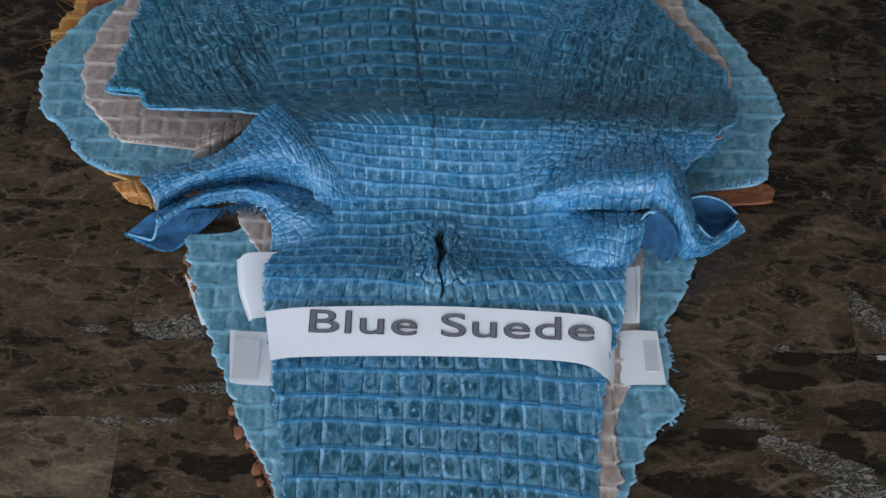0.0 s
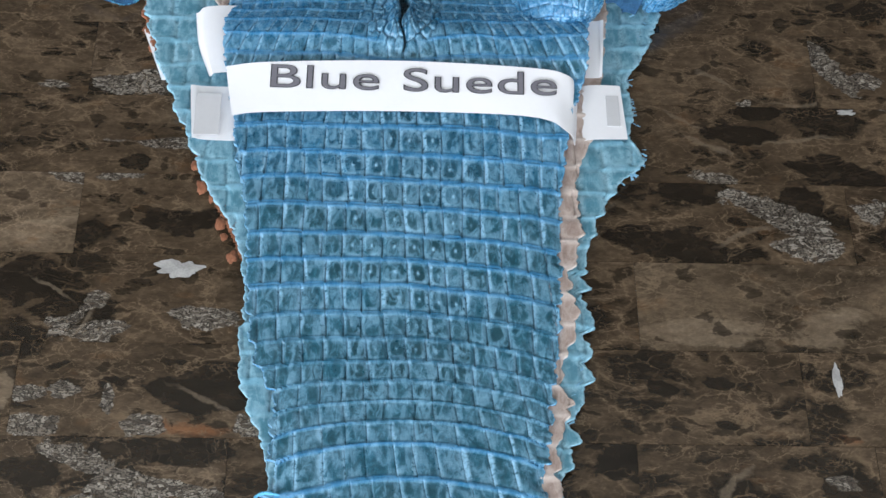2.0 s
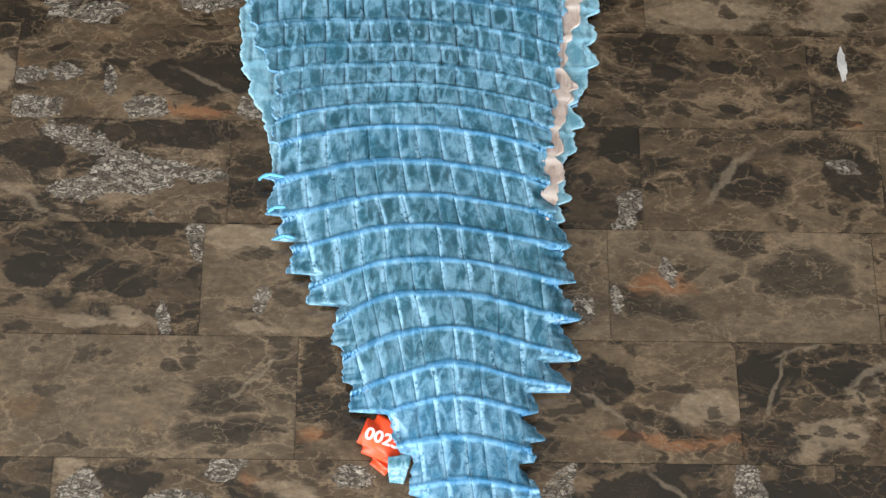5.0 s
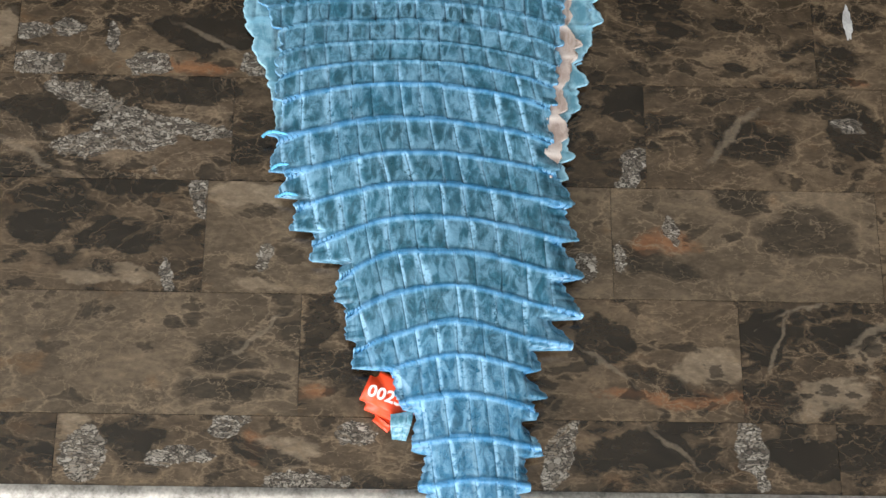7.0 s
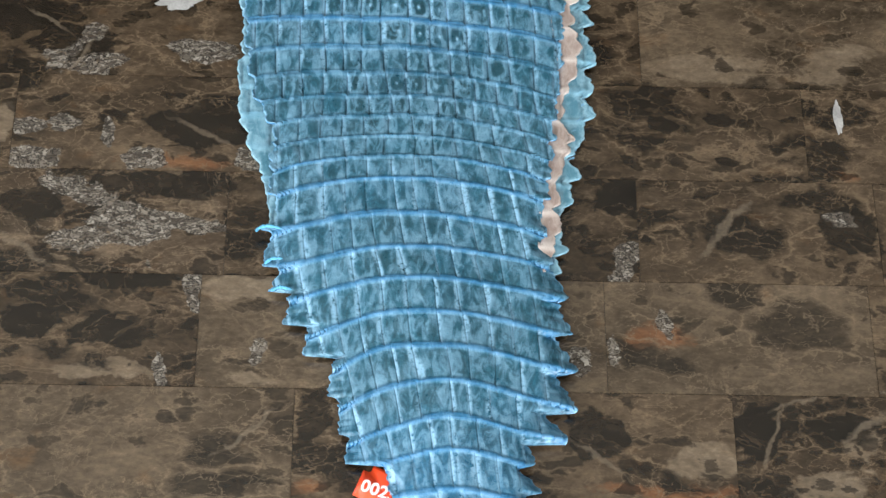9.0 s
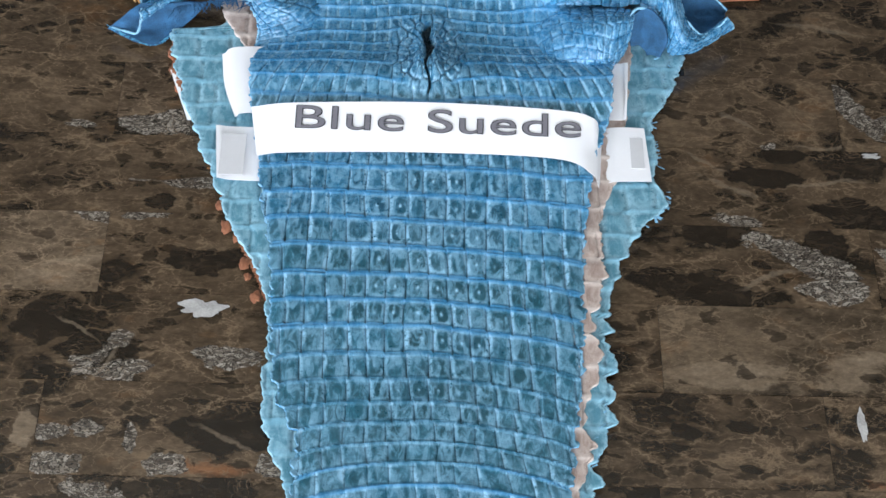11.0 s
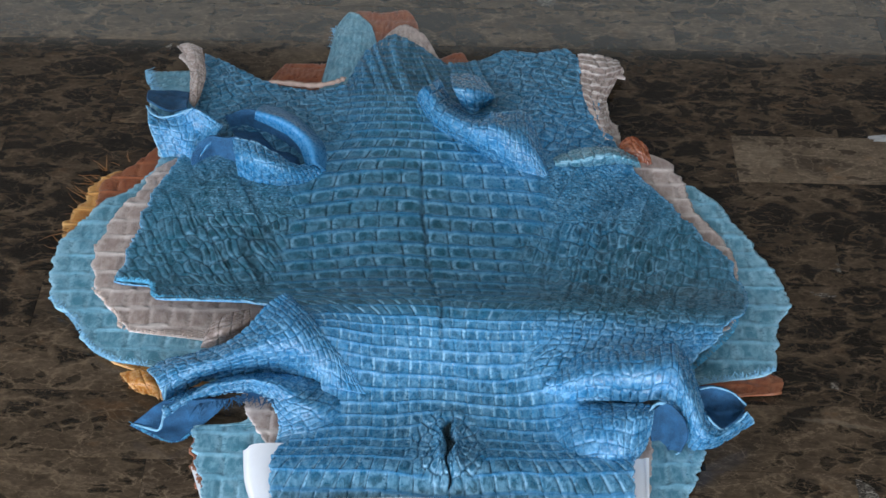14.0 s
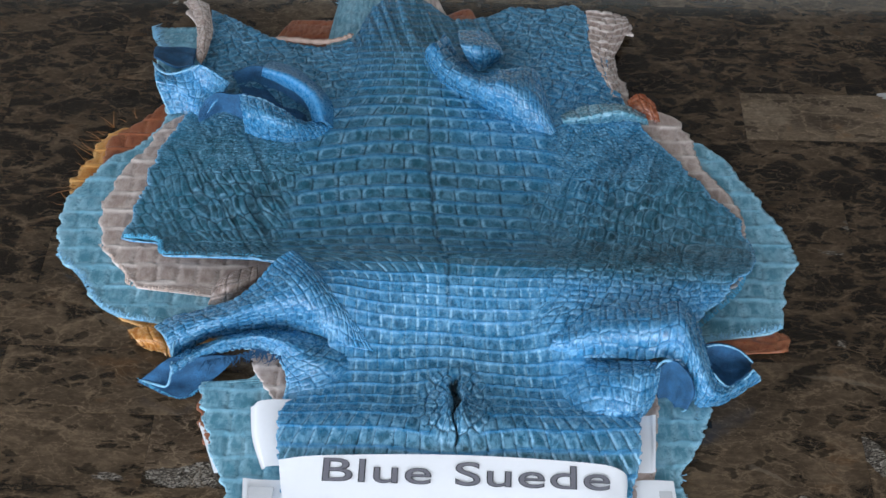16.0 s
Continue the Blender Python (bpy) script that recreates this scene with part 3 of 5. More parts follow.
ARCH = curve_of([(0.2, 4.0), (0.35, 3.7), (0.45, 1.85), (0.52, 1.75), (0.63, 0.75), (0.77, 0.25), (0.9, 0.0), (1.06, 0.0), (1.1, 0.5), (1.25, 1.0), (1.5, 1.0)])
ROW_LINES = [0.1990, 0.2251, 0.2512, 0.2779, 0.3051, 0.331, 0.3528, 0.3784, 0.4037, 0.4274, 0.4516, 0.4741, 0.499, 0.5265, 0.5439, 0.5592, 0.5748, 0.5906, 0.609, 0.63, 0.6538, 0.6757,
             0.6981, 0.7234, 0.748, 0.772, 0.7978, 0.823, 0.847, 0.865, 0.8827, 0.9009, 0.9135, 0.925, 0.9375, 0.950, 0.9622, 0.9744, 0.9873, 1.0002, 1.0101, 1.0199, 1.0290, 1.0379, 1.0513, 1.064, 1.080, 1.0974, 1.1147, 1.1323, 1.1502,
             1.169, 1.1895, 1.2105, 1.2321, 1.2536, 1.2775, 1.2954, 1.3118, 1.3275, 1.3416, 1.3558, 1.3683, 1.38, 1.391, 1.402]


def rows_at(y):
    n = len(ROW_LINES)
    return np.where(y < ROW_LINES[-1], np.interp(y, ROW_LINES, np.arange(n)), n - 1 + (y - ROW_LINES[-1]) / 0.0105)


def lie(x, y):
    """Height of the upper hide's own lie over the stack."""
    z = 0.013 + 0.003 * wave(x * 7, y * 6, 21)
    far = y > 1.047
    z = z + 0.032 * np.exp(-((y - 1.047 - 0.02 * x) / np.where(far, 0.048, 0.055)) ** 2) * (0.55 + 0.45 * np.exp(-(x / 0.2) ** 2))
    z = z + 0.010 * np.exp(-((x - AXIS(y)) / 0.05) ** 2) * step(0.60, 0.35, y)
    z = z + 0.012 * np.exp(-((y - 0.885) / 0.03) ** 2)
    # the roots of the hind legs
    z = z + 0.014 * np.exp(-((x + 0.115) / 0.035) ** 2 - ((y - 1.005) / 0.03) ** 2) + 0.010 * np.exp(-((x - 0.095) / 0.03) ** 2 - ((y - 0.985) / 0.03) ** 2)
    z = z - 0.007 * step(0.09, 0.15, np.abs(x)) * step(0.8, 0.7, y)
    return z


def saw(t):
    """A tooth for each row: out to a point, then sharply back."""
    f = t - np.floor(t)
    return np.where(f < 0.22, f / 0.22, 1 - (f - 0.22) / 0.78) ** 0.85


def toothed(teeth, back):
    """Edge of the tail from its teeth, near to far: each (y, tip, root) runs out to a tip and falls back to its root just before it."""
    line = []
    for (y, tip, root), (far, _, beyond) in zip(teeth, teeth[1:] + [(0, 0, None)]):
        line += [(y - 0.0016, root), (y, tip)]
        if beyond is not None:
            line += [(y + 0.45 * (far - y), tip * back + beyond * (1 - back))]
    return line


def upper_hide():
    root = thing("crocodile_hide", "blue-dyed crocodile leather hide lying uppermost on the stack", "hide")
    teeth_left = curve_of(toothed([(0.2465, 0.015, 0.021), (0.271, 0.011, 0.019), (0.2985, 0.003, 0.012), (0.3255, -0.0275, -0.006), (0.345, -0.031, -0.026), (0.371, -0.040, -0.034), (0.3985, -0.057, -0.036),
                              (0.420, -0.071, -0.054), (0.443, -0.081, -0.067), (0.461, -0.086, -0.075), (0.488, -0.088, -0.080)], 0.62) + [(0.497, -0.079), (0.51, -0.079)])
    left = curve_of([(0.235, 0.021), (0.27, 0.017), (0.30, 0.010), (0.318, -0.006), (0.335, -0.024), (0.37, -0.034), (0.395, -0.042), (0.42, -0.057), (0.45, -0.072), (0.48, -0.079),
                     (0.505, -0.079), (0.53, -0.082), (0.538, -0.080), (0.543, -0.084), (0.552, -0.079), (0.575, -0.088), (0.60, -0.098), (0.65, -0.105), (0.70, -0.109), (0.76, -0.121), (0.80, -0.127), (0.86, -0.137), (0.89, -0.140), (0.92, -0.130), (0.96, -0.105),
                     (1.02, -0.12), (1.063, -0.17), (1.069, -0.213), (1.0725, -0.252), (1.078, -0.258), (1.098, -0.266), (1.1015, -0.290), (1.108, -0.298),
                     (1.13, -0.297), (1.155, -0.293), (1.22, -0.288), (1.273, -0.276), (1.30, -0.266), (1.45, -0.266)])
    teeth_right = curve_of(toothed([(0.247, 0.083, 0.076), (0.2695, 0.0915, 0.080), (0.2935, 0.089, 0.079), (0.307, 0.0945, 0.086), (0.325, 0.091, 0.083), (0.341, 0.1125, 0.087), (0.362, 0.1185, 0.098), (0.389, 0.1195, 0.106),
                               (0.416, 0.117, 0.107), (0.4405, 0.116, 0.109), (0.466, 0.107, 0.104)], 0.62) + [(0.478, 0.102), (0.50, 0.100)])
    right = curve_of([(0.235, 0.078), (0.27, 0.082), (0.30, 0.086), (0.33, 0.090), (0.345, 0.096), (0.37, 0.104), (0.41, 0.109), (0.45, 0.107),
                      (0.50, 0.100), (0.55, 0.105), (0.62, 0.113), (0.70, 0.118), (0.76, 0.124), (0.80, 0.130), (0.86, 0.146),
                      (0.90, 0.148), (0.94, 0.14), (0.99, 0.18), (1.011, 0.208), (1.032, 0.225), (1.061, 0.247), (1.09, 0.261), (1.143, 0.256), (1.198, 0.227), (1.239, 0.205), (1.281, 0.179), (1.321, 0.156), (1.372, 0.145), (1.421, 0.133), (1.45, 0.132)])
    front = curve_of([(-0.28, 1.480), (-0.243, 1.458), (-0.180, 1.417), (-0.145, 1.410), (-0.116, 1.420), (-0.096, 1.485), (-0.067, 1.519), (-0.042, 1.503), (-0.005, 1.467), (0.03, 1.475), (0.055, 1.491), (0.085, 1.486), (0.115, 1.495), (0.132, 1.478)])
    nu, nv = 560, 1250
    grid, s, w = hide_grid(nu, nv, 0.235, 1.45, left, right, front, 1.25, lie)
    x, y = grid[..., 0], grid[..., 1]
    # toothed sides of the tail, one flap to each row, and torn sides elsewhere
    def bend(off, y):
        # rows sway on the belly and part round the vent
        sway = 0.10 * np.sin(off * 40) * step(0.85, 1.0, y) + 0.34 * wave(off * 24, y * 12, 80) * step(0.865, 0.91, y) * step(1.06, 1.02, y)
        r = (y - 0.912) / 0.045
        return sway - 0.95 * np.exp(-(off / 0.042) ** 2) * r * np.exp(-r * r * 0.8)
    def row_number(x, y):
        off = x - AXIS(y)
        return rows_at(y + ARCH(y) * off * off + 0.05 * off * step(0.9, 0.75, y) * step(0.45, 0.6, y)) + bend(off, y)
    b = row_number(x, y)
    tooth = saw(b) * 0.004 * step(0.75, 0.65, y) * step(0.48, 0.51, y)
    torn = 0.0016 * wave(y * 300, 0 * y, 4) + 0.0010 * wave(y * 900, 0 * y, 6) + 0.004 * wave(y * 60, 0 * y, 8) * step(0.98, 1.0, y)
    out = step(0.80, 1.0, s) ** 2 - step(0.20, 0.0, s) ** 2
    edge = np.maximum(step(0.9, 1.0, s), step(0.1, 0.0, s))
    on_tail = step(0.500, 0.485, w)
    grid[..., 0] += on_tail * ((teeth_right(w) - right(w)) * step(0.86, 1.0, s) ** 1.5 + (teeth_left(w) - left(w)) * step(0.14, 0.0, s) ** 1.5)
    grid[..., 0] += tooth * out + torn * edge * np.sign(s - 0.5)
    grid[..., 1] -= 0.5 * tooth * edge
    # the flaps of the tail curl: down at the root, up again towards the tip
    flap = b - np.floor(b)
    grid[..., 2] += edge * (0.006 * np.exp(-(flap / 0.3) ** 2) * (0.3 + 0.7 * hash2(np.floor(b), np.sign(s - 0.5), 12)) - 0.006) * step(0.6, 0.45, y)
    x, y = grid[..., 0], grid[..., 1]
    off = x - AXIS(y)
    a = off / COL_STEP(y)
    flank = step(0.10, 0.14, np.abs(off + 0.03 * step(1.25, 1.1, y)) + 0.02 * wave(x * 30, y * 30, 3)) * step(0.97, 1.0, y)
    neck = step(1.30, 1.34, y) * step(0.06, 0.10, np.abs(off))
    flank = np.maximum(flank, neck)
    hearts = 0.45 + 0.75 * np.exp(-(off / 0.085) ** 2)
    h1, p1 = scale_relief(a, b, 0.04, 1, 1.0, 1.0 - 0.5 * step(0.6, 0.52, y) - 0.3 * step(1.04, 1.08, y) - 0.55 * step(0.88, 0.91, y) * step(1.06, 1.04, y), step(0.06, 0.03, np.abs(off)) * step(0.55, 0.6, y) * step(0.82, 0.8, y), np.maximum(np.maximum(step(0.58, 0.53, y), 0.9 * step(0.87, 0.90, y) * step(1.07, 1.05, y)), (0.55 + 0.35 * step(0.03, 0.08, np.abs(off))) * step(0.95, 0.9, y)), 0.088 + 0.05 * step(1.06, 1.10, y) - 0.024 * step(0.60, 0.52, y))
    slant = off - np.sign(off) * 0.35 * (y - 1.1)
    small = 1 - 0.38 * step(1.27, 1.30, y)
    long = 1 - 0.45 * step(1.06, 1.10, y) * step(1.28, 1.2, y)
    h2, p2 = scale_relief(slant * small / 0.0088 + 0.5 * wave(x * 40, y * 40, 71), b * 1.5 * long * small + 0.4 * wave(x * 45, y * 30, 72), 0.5, 7, 0.10, 1.0)
    # creases that run along the animal on its flanks, sunk, their shade painted in too
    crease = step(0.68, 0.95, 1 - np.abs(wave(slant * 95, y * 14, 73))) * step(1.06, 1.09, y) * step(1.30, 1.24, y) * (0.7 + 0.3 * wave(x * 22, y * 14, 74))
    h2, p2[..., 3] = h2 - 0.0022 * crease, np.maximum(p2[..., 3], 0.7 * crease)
    outer = step(0.19, 0.24, np.abs(off))
    tail = step(0.62, 0.5, y)
    calm = step(0.535, 0.545, y) * step(0.66, 0.61, y)
    p1[..., 0] *= (0.75 + 0.25 * step(0.95, 0.85, y)) * (1 - 0.25 * step(1.05, 1.08, y))
    p1[..., 1] *= (1 - 0.35 * step(1.05, 1.08, y)) * (1 + 0.35 * step(0.56, 0.60, y) * step(0.87, 0.84, y)) * (1 - 0.45 * calm)
    p1[..., 3] *= 1 - 0.45 * step(0.88, 0.91, y) * step(1.06, 1.04, y)
    p1[..., 0] *= 1 - 0.72 * calm
    p1[..., 2] = np.maximum(p1[..., 2], 0.55 * calm * (0.7 + 0.3 * wave(x * 60, y * 60, 51)))
    p1[..., 2] *= (1 - 0.45 * tail) * hearts * (1 - 0.6 * step(1.0, 1.05, y))
    p1[..., 3] *= (1 - 0.72 * tail) * (1 - 0.45 * step(0.90, 0.86, y))
    h = h1 * (1 - flank) + h2 * flank * (1 - 0.5 * outer)
    p2[..., 1] *= 0.65
    p2[..., 3] *= 0.9
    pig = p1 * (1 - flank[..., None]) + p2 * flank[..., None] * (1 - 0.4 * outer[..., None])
    # pale keel of the tail tip
    keel = np.exp(-((off - 0.0005) / 0.0013) ** 2) * step(0.39, 0.33, y)
    pig[..., 1] = np.maximum(pig[..., 1], 0.9 * keel * (1 - pig[..., 0]))
    # fringes bleached where the skin was cut
    cut = np.maximum(step(0.992, 1.0, s), step(0.008, 0.0, s))
    pig[..., 0] *= 1 - cut
    pig[..., 1] = np.maximum(pig[..., 1], 0.65 * cut)
    pig[..., 2:] *= 1 - cut[..., None]
    # the vent: a ring of small scales round a slit
    rx, ry = (x - 0.001) / 0.032, (y - 0.912) / 0.048
    rad = np.sqrt(rx ** 2 + ry ** 2)
    h3, p3 = scale_relief(np.arctan2(ry, rx) * 3.5, rad * 4.0, 0.7, 11, 0.1, 1.3)
    p3[..., 2:] *= 0.5
    inside = step(1.05, 0.85, rad)
    h = h * (1 - inside) + h3 * inside + 0.0025 * inside * np.exp(-(rx / 0.55) ** 2)
    pig = pig * (1 - inside[..., None]) + p3 * inside[..., None]
    half = 0.0028 * step(0.895, 0.912, y) * step(0.950, 0.935, y) + 0.0009
    slit = np.exp(-((x - 0.001 - 0.002 * np.sin(y * 160)) / half) ** 4) * step(0.862, 0.870, y) * step(0.950, 0.942, y)
    h = h - 0.006 * slit + 0.004 * np.exp(-((np.abs(x - 0.001) - 0.006) / 0.004) ** 2) * step(0.87, 0.89, y) * step(0.95, 0.93, y)
    # blackens the slit: the shade of its depth is painted on
    pig[..., 3] = np.maximum(pig[..., 3], 1.35 * step(0.3, 0.8, slit))
    # middle seam of the belly, sunk, with its shade put into the colour
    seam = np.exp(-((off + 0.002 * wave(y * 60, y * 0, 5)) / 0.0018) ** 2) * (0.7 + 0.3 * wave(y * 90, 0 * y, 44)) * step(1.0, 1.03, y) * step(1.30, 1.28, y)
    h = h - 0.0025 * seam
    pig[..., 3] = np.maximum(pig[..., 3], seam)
    # the neck is drawn into long creases, shaded by colour as well as depth
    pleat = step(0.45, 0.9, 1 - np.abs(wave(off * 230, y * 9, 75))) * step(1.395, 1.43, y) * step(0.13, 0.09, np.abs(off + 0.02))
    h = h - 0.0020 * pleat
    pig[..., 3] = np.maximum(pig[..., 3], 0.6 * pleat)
    # bluer zones; the lit near slope and the right-hand sheen are painted in
    dye_and_light = step(0.85, 0.90, y) * step(1.06, 1.03, y) * (0.55 + 0.35 * step(0.04, 0.12, np.abs(x))) + 0.35 * step(0.40, 0.26, y) + 0.28 * step(0.70, 0.78, y) * step(0.86, 0.84, y) + 0.45 * step(0.15, 0.05, np.hypot(x - 0.11, y - 1.28)) + 0.35 * step(1.24, 1.32, y) * step(0.02, 0.08, np.abs(x + 0.03))
    dye_and_light = np.clip(dye_and_light + 0.5 * cut + 0.1 * wave(x * 25, y * 25, 40), 0, 1)
    leather("body", grid, h, pig, M_TOP, root, dye_and_light=dye_and_light)
    return root


def spline(rows, n):
    """Catmull-Rom through the first axis of an array, n places."""
    rows = np.asarray(rows, float)
    k = len(rows)
    t = np.linspace(0, k - 1, n)
    i = np.clip(np.floor(t).astype(int), 0, k - 2)
    f = (t - i).reshape((-1,) + (1,) * (rows.ndim - 1))
    p0 = np.where((i > 0).reshape(f.shape), rows[np.maximum(i - 1, 0)], 2 * rows[0] - rows[1])
    p3 = np.where((i + 2 < k).reshape(f.shape), rows[np.minimum(i + 2, k - 1)], 2 * rows[-1] - rows[-2])
    p1, p2 = rows[i], rows[i + 1]
    return 0.5 * (2 * p1 + (p2 - p0) * f + (2 * p0 - 5 * p1 + 4 * p2 - p3) * f ** 2 + (3 * p1 - p0 - 3 * p2 + p3) * f ** 3)


def fold(name, cage, material, parent, label="", scale=0.0085, seed=1, ridge=0.25, dome=0.75, ragged=0.0, free="", inner="r"):
    """A loose fold of skin over a coarse cage of places, with scales on it."""
    cage = np.asarray(cage, float)[::-1]
    lu = np.linalg.norm(np.diff(cage, axis=1), axis=-1).sum(1).mean()
    lv = np.linalg.norm(np.diff(cage, axis=0), axis=-1).sum(0).mean()
    nu, nv = int(lu / 0.0008) + 8, int(lv / 0.0008) + 8
    g = spline(np.swapaxes(spline(cage, nv), 0, 1), nu)
    g = np.swapaxes(g, 0, 1)
    u, v = np.meshgrid(np.linspace(0, lu, nu), np.linspace(0, lv, nv))
    g[..., 2] += (0.0015 if dome > 0.2 else 0.003) * wave(u * 60, v * 60, seed)
    if ragged:
        e = step(0.06 * lv, 0, v)
        g[..., 1] -= e * ragged * (wave(u * 500, 0 * u, seed) + 0.6 * wave(u * 1400, 0 * u, seed + 1))
    f = u / lu if inner == "r" else 1 - u / lu
    across = np.cumsum(np.full(nu, lu / nu) / (scale * (1.3 - 0.92 * f[0])))[None, :] + 0 * u
    h, p = scale_relief(across, v / scale + 0.3 * np.sin(across * 0.7), 0.28, seed, ridge, dome)
    p[..., 3] *= 0.85
    p[..., 1] *= 0.38
    rim = np.zeros(u.shape)
    for side, far in (("l", u), ("r", lu - u), ("b", v), ("t", lv - v)):
        if side in free:
            rim = np.maximum(rim, step(0.0022, 0.0008, far))
    p *= 1 - rim[..., None]
    p[..., 1] += rim
    return leather(name, g, h, p, material, parent, label, 0.0018, closed=True, dye_and_light=np.clip(0.85 + 0.2 * wave(u * 30, v * 30, seed), 0, 1))


def lower_hide(name, label, material, left, right, front, y0, y1, z, seed, bend=1.25, row=0.024, col=0.02, teeth=0.009):
    root = thing(name, label, "hide")
    le, ri, fr = curve_of(left), curve_of(right), curve_of(front)
    grid, s, w = hide_grid(260, 520, y0, y1, le, ri, fr, bend, lambda x, y: z + 0.0010 + 0.0010 * wave(x * 9, y * 9, 30))
    x, y = grid[..., 0], grid[..., 1]
    rag = 0.0016 * (wave(y * 330, x * 40, seed) + 0.6 * wave(y * 900, x, seed + 1)) + 0.0028 * wave(y * 110, x * 5, seed + 2)
    grid[..., 0] += rag * (step(0.04, 0, s) + step(0.96, 1, s))
    grid[..., 0] += (saw(y / row + 0.35 * wave(y * 40, 0 * y, seed)) - 0.4) * teeth * (0.4 + 0.8 * hash2(np.floor(y / row), 0 * y, seed)) * step(0.93, 1.0, s) * step(0.74, 0.70, y)
    fine = 1 - 0.72 * step(1.40, 1.45, y)
    h, p = scale_relief((x + 0.105) / (col * fine), y / row, 0.12, seed, 1.0 - 0.8 * step(1.40, 1.44, y), 0.8, 0.0, 0.5, 0.07)
    p[..., 2] *= 0.35
    p[..., 3] *= 0.35
    cut = np.maximum(step(0.985, 1.0, s), step(0.015, 0.0, s))
    p[..., 1] = np.maximum(p[..., 1], cut)
    leather("body", grid, h, p, material, root)
    return root


# coarse cages of the loose leg skins: rows of places over the counter
HIND_L_UP = [
    [(-0.256, 1.000, 0.012), (-0.237, 1.006, 0.020), (-0.201, 1.010, 0.030), (-0.175, 1.018, 0.044), (-0.158, 1.039, 0.052), (-0.143, 1.053, 0.055), (-0.137, 1.059, 0.048)],
    [(-0.243, 0.975, 0.026), (-0.223, 0.983, 0.034), (-0.187, 0.983, 0.046), (-0.157, 0.990, 0.056), (-0.133, 1.007, 0.060), (-0.119, 1.025, 0.054), (-0.111, 1.026, 0.042)],
    [(-0.237, 0.964, 0.024), (-0.216, 0.976, 0.030), (-0.181, 0.985, 0.036), (-0.148, 0.988, 0.042), (-0.120, 0.992, 0.046), (-0.097, 0.996, 0.040), (-0.086, 0.994, 0.032)],
    [(-0.236, 0.966, 0.010), (-0.212, 0.988, 0.010), (-0.180, 0.997, 0.012), (-0.146, 0.999, 0.014), (-0.121, 0.989, 0.020), (-0.092, 0.972, 0.024), (-0.068, 0.971, 0.018)],
]
HIND_L_LOW = [
    [(-0.237, 0.962, 0.012), (-0.212, 0.983, 0.01), (-0.173, 1.003, 0.01), (-0.130, 1.002, 0.012), (-0.091, 0.995, 0.012), (-0.066, 0.975, 0.008)],
    [(-0.234, 0.944, 0.024), (-0.211, 0.957, 0.03), (-0.177, 0.970, 0.034), (-0.142, 0.966, 0.036), (-0.106, 0.952, 0.026), (-0.074, 0.952, 0.006)],
    [(-0.231, 0.936, 0.026), (-0.212, 0.951, 0.031), (-0.179, 0.968, 0.029), (-0.148, 0.964, 0.03), (-0.127, 0.941, 0.024), (-0.100, 0.925, 0.008)],
    [(-0.231, 0.935, 0.024), (-0.212, 0.952, 0.026), (-0.178, 0.967, 0.022), (-0.151, 0.962, 0.022), (-0.138, 0.938, 0.017), (-0.141, 0.915, 0.008)],
]
HIND_L_BACK = [
    [(-0.233, 0.951, 0.027), (-0.215, 0.950, 0.029), (-0.199, 0.953, 0.028), (-0.181, 0.960, 0.02)],
    [(-0.247, 0.941, 0.022), (-0.230, 0.945, 0.012), (-0.212, 0.947, 0.01), (-0.191, 0.956, 0.008)],
    [(-0.261, 0.939, 0.012), (-0.238, 0.927, 0.009), (-0.221, 0.924, 0.006), (-0.206, 0.940, 0.004)],
]
HIND_R_UP = [
    [(0.085, 1.010, 0.022), (0.115, 1.010, 0.036), (0.152, 1.010, 0.046), (0.185, 1.011, 0.050), (0.200, 0.986, 0.046), (0.208, 0.945, 0.036), (0.222, 0.934, 0.024), (0.244, 0.950, 0.030)],
    [(0.081, 0.980, 0.028), (0.113, 0.972, 0.044), (0.151, 0.970, 0.054), (0.181, 0.970, 0.056), (0.194, 0.946, 0.052), (0.203, 0.923, 0.036), (0.217, 0.924, 0.026), (0.249, 0.948, 0.024)],
    [(0.075, 0.971, 0.016), (0.116, 0.965, 0.024), (0.151, 0.959, 0.030), (0.177, 0.956, 0.032), (0.192, 0.938, 0.030), (0.197, 0.926, 0.012), (0.216, 0.929, 0.010), (0.252, 0.952, 0.014)],
]
HIND_R_BACK = [
    [(0.205, 0.971, 0.034), (0.217, 0.971, 0.036), (0.232, 0.968, 0.034), (0.244, 0.958, 0.030)],
    [(0.210, 0.972, 0.014), (0.223, 0.973, 0.008), (0.238, 0.972, 0.008), (0.245, 0.966, 0.016)],
    [(0.214, 0.959, 0.006), (0.225, 0.954, 0.005), (0.237, 0.960, 0.006), (0.245, 0.966, 0.012)],
]
HIND_R_LOW = [
    [(0.068, 0.968, 0.006), (0.101, 0.972, 0.014), (0.135, 0.966, 0.020), (0.157, 0.956, 0.030), (0.168, 0.952, 0.032)],
    [(0.070, 0.944, 0.005), (0.102, 0.942, 0.022), (0.132, 0.928, 0.040), (0.151, 0.926, 0.046), (0.165, 0.932, 0.040)],
    [(0.076, 0.914, 0.006), (0.107, 0.908, 0.021), (0.133, 0.902, 0.032), (0.148, 0.905, 0.030), (0.161, 0.921, 0.020)],
    [(0.078, 0.902, 0.006), (0.109, 0.900, 0.014), (0.134, 0.901, 0.014), (0.147, 0.907, 0.012), (0.154, 0.915, 0.008)],
]
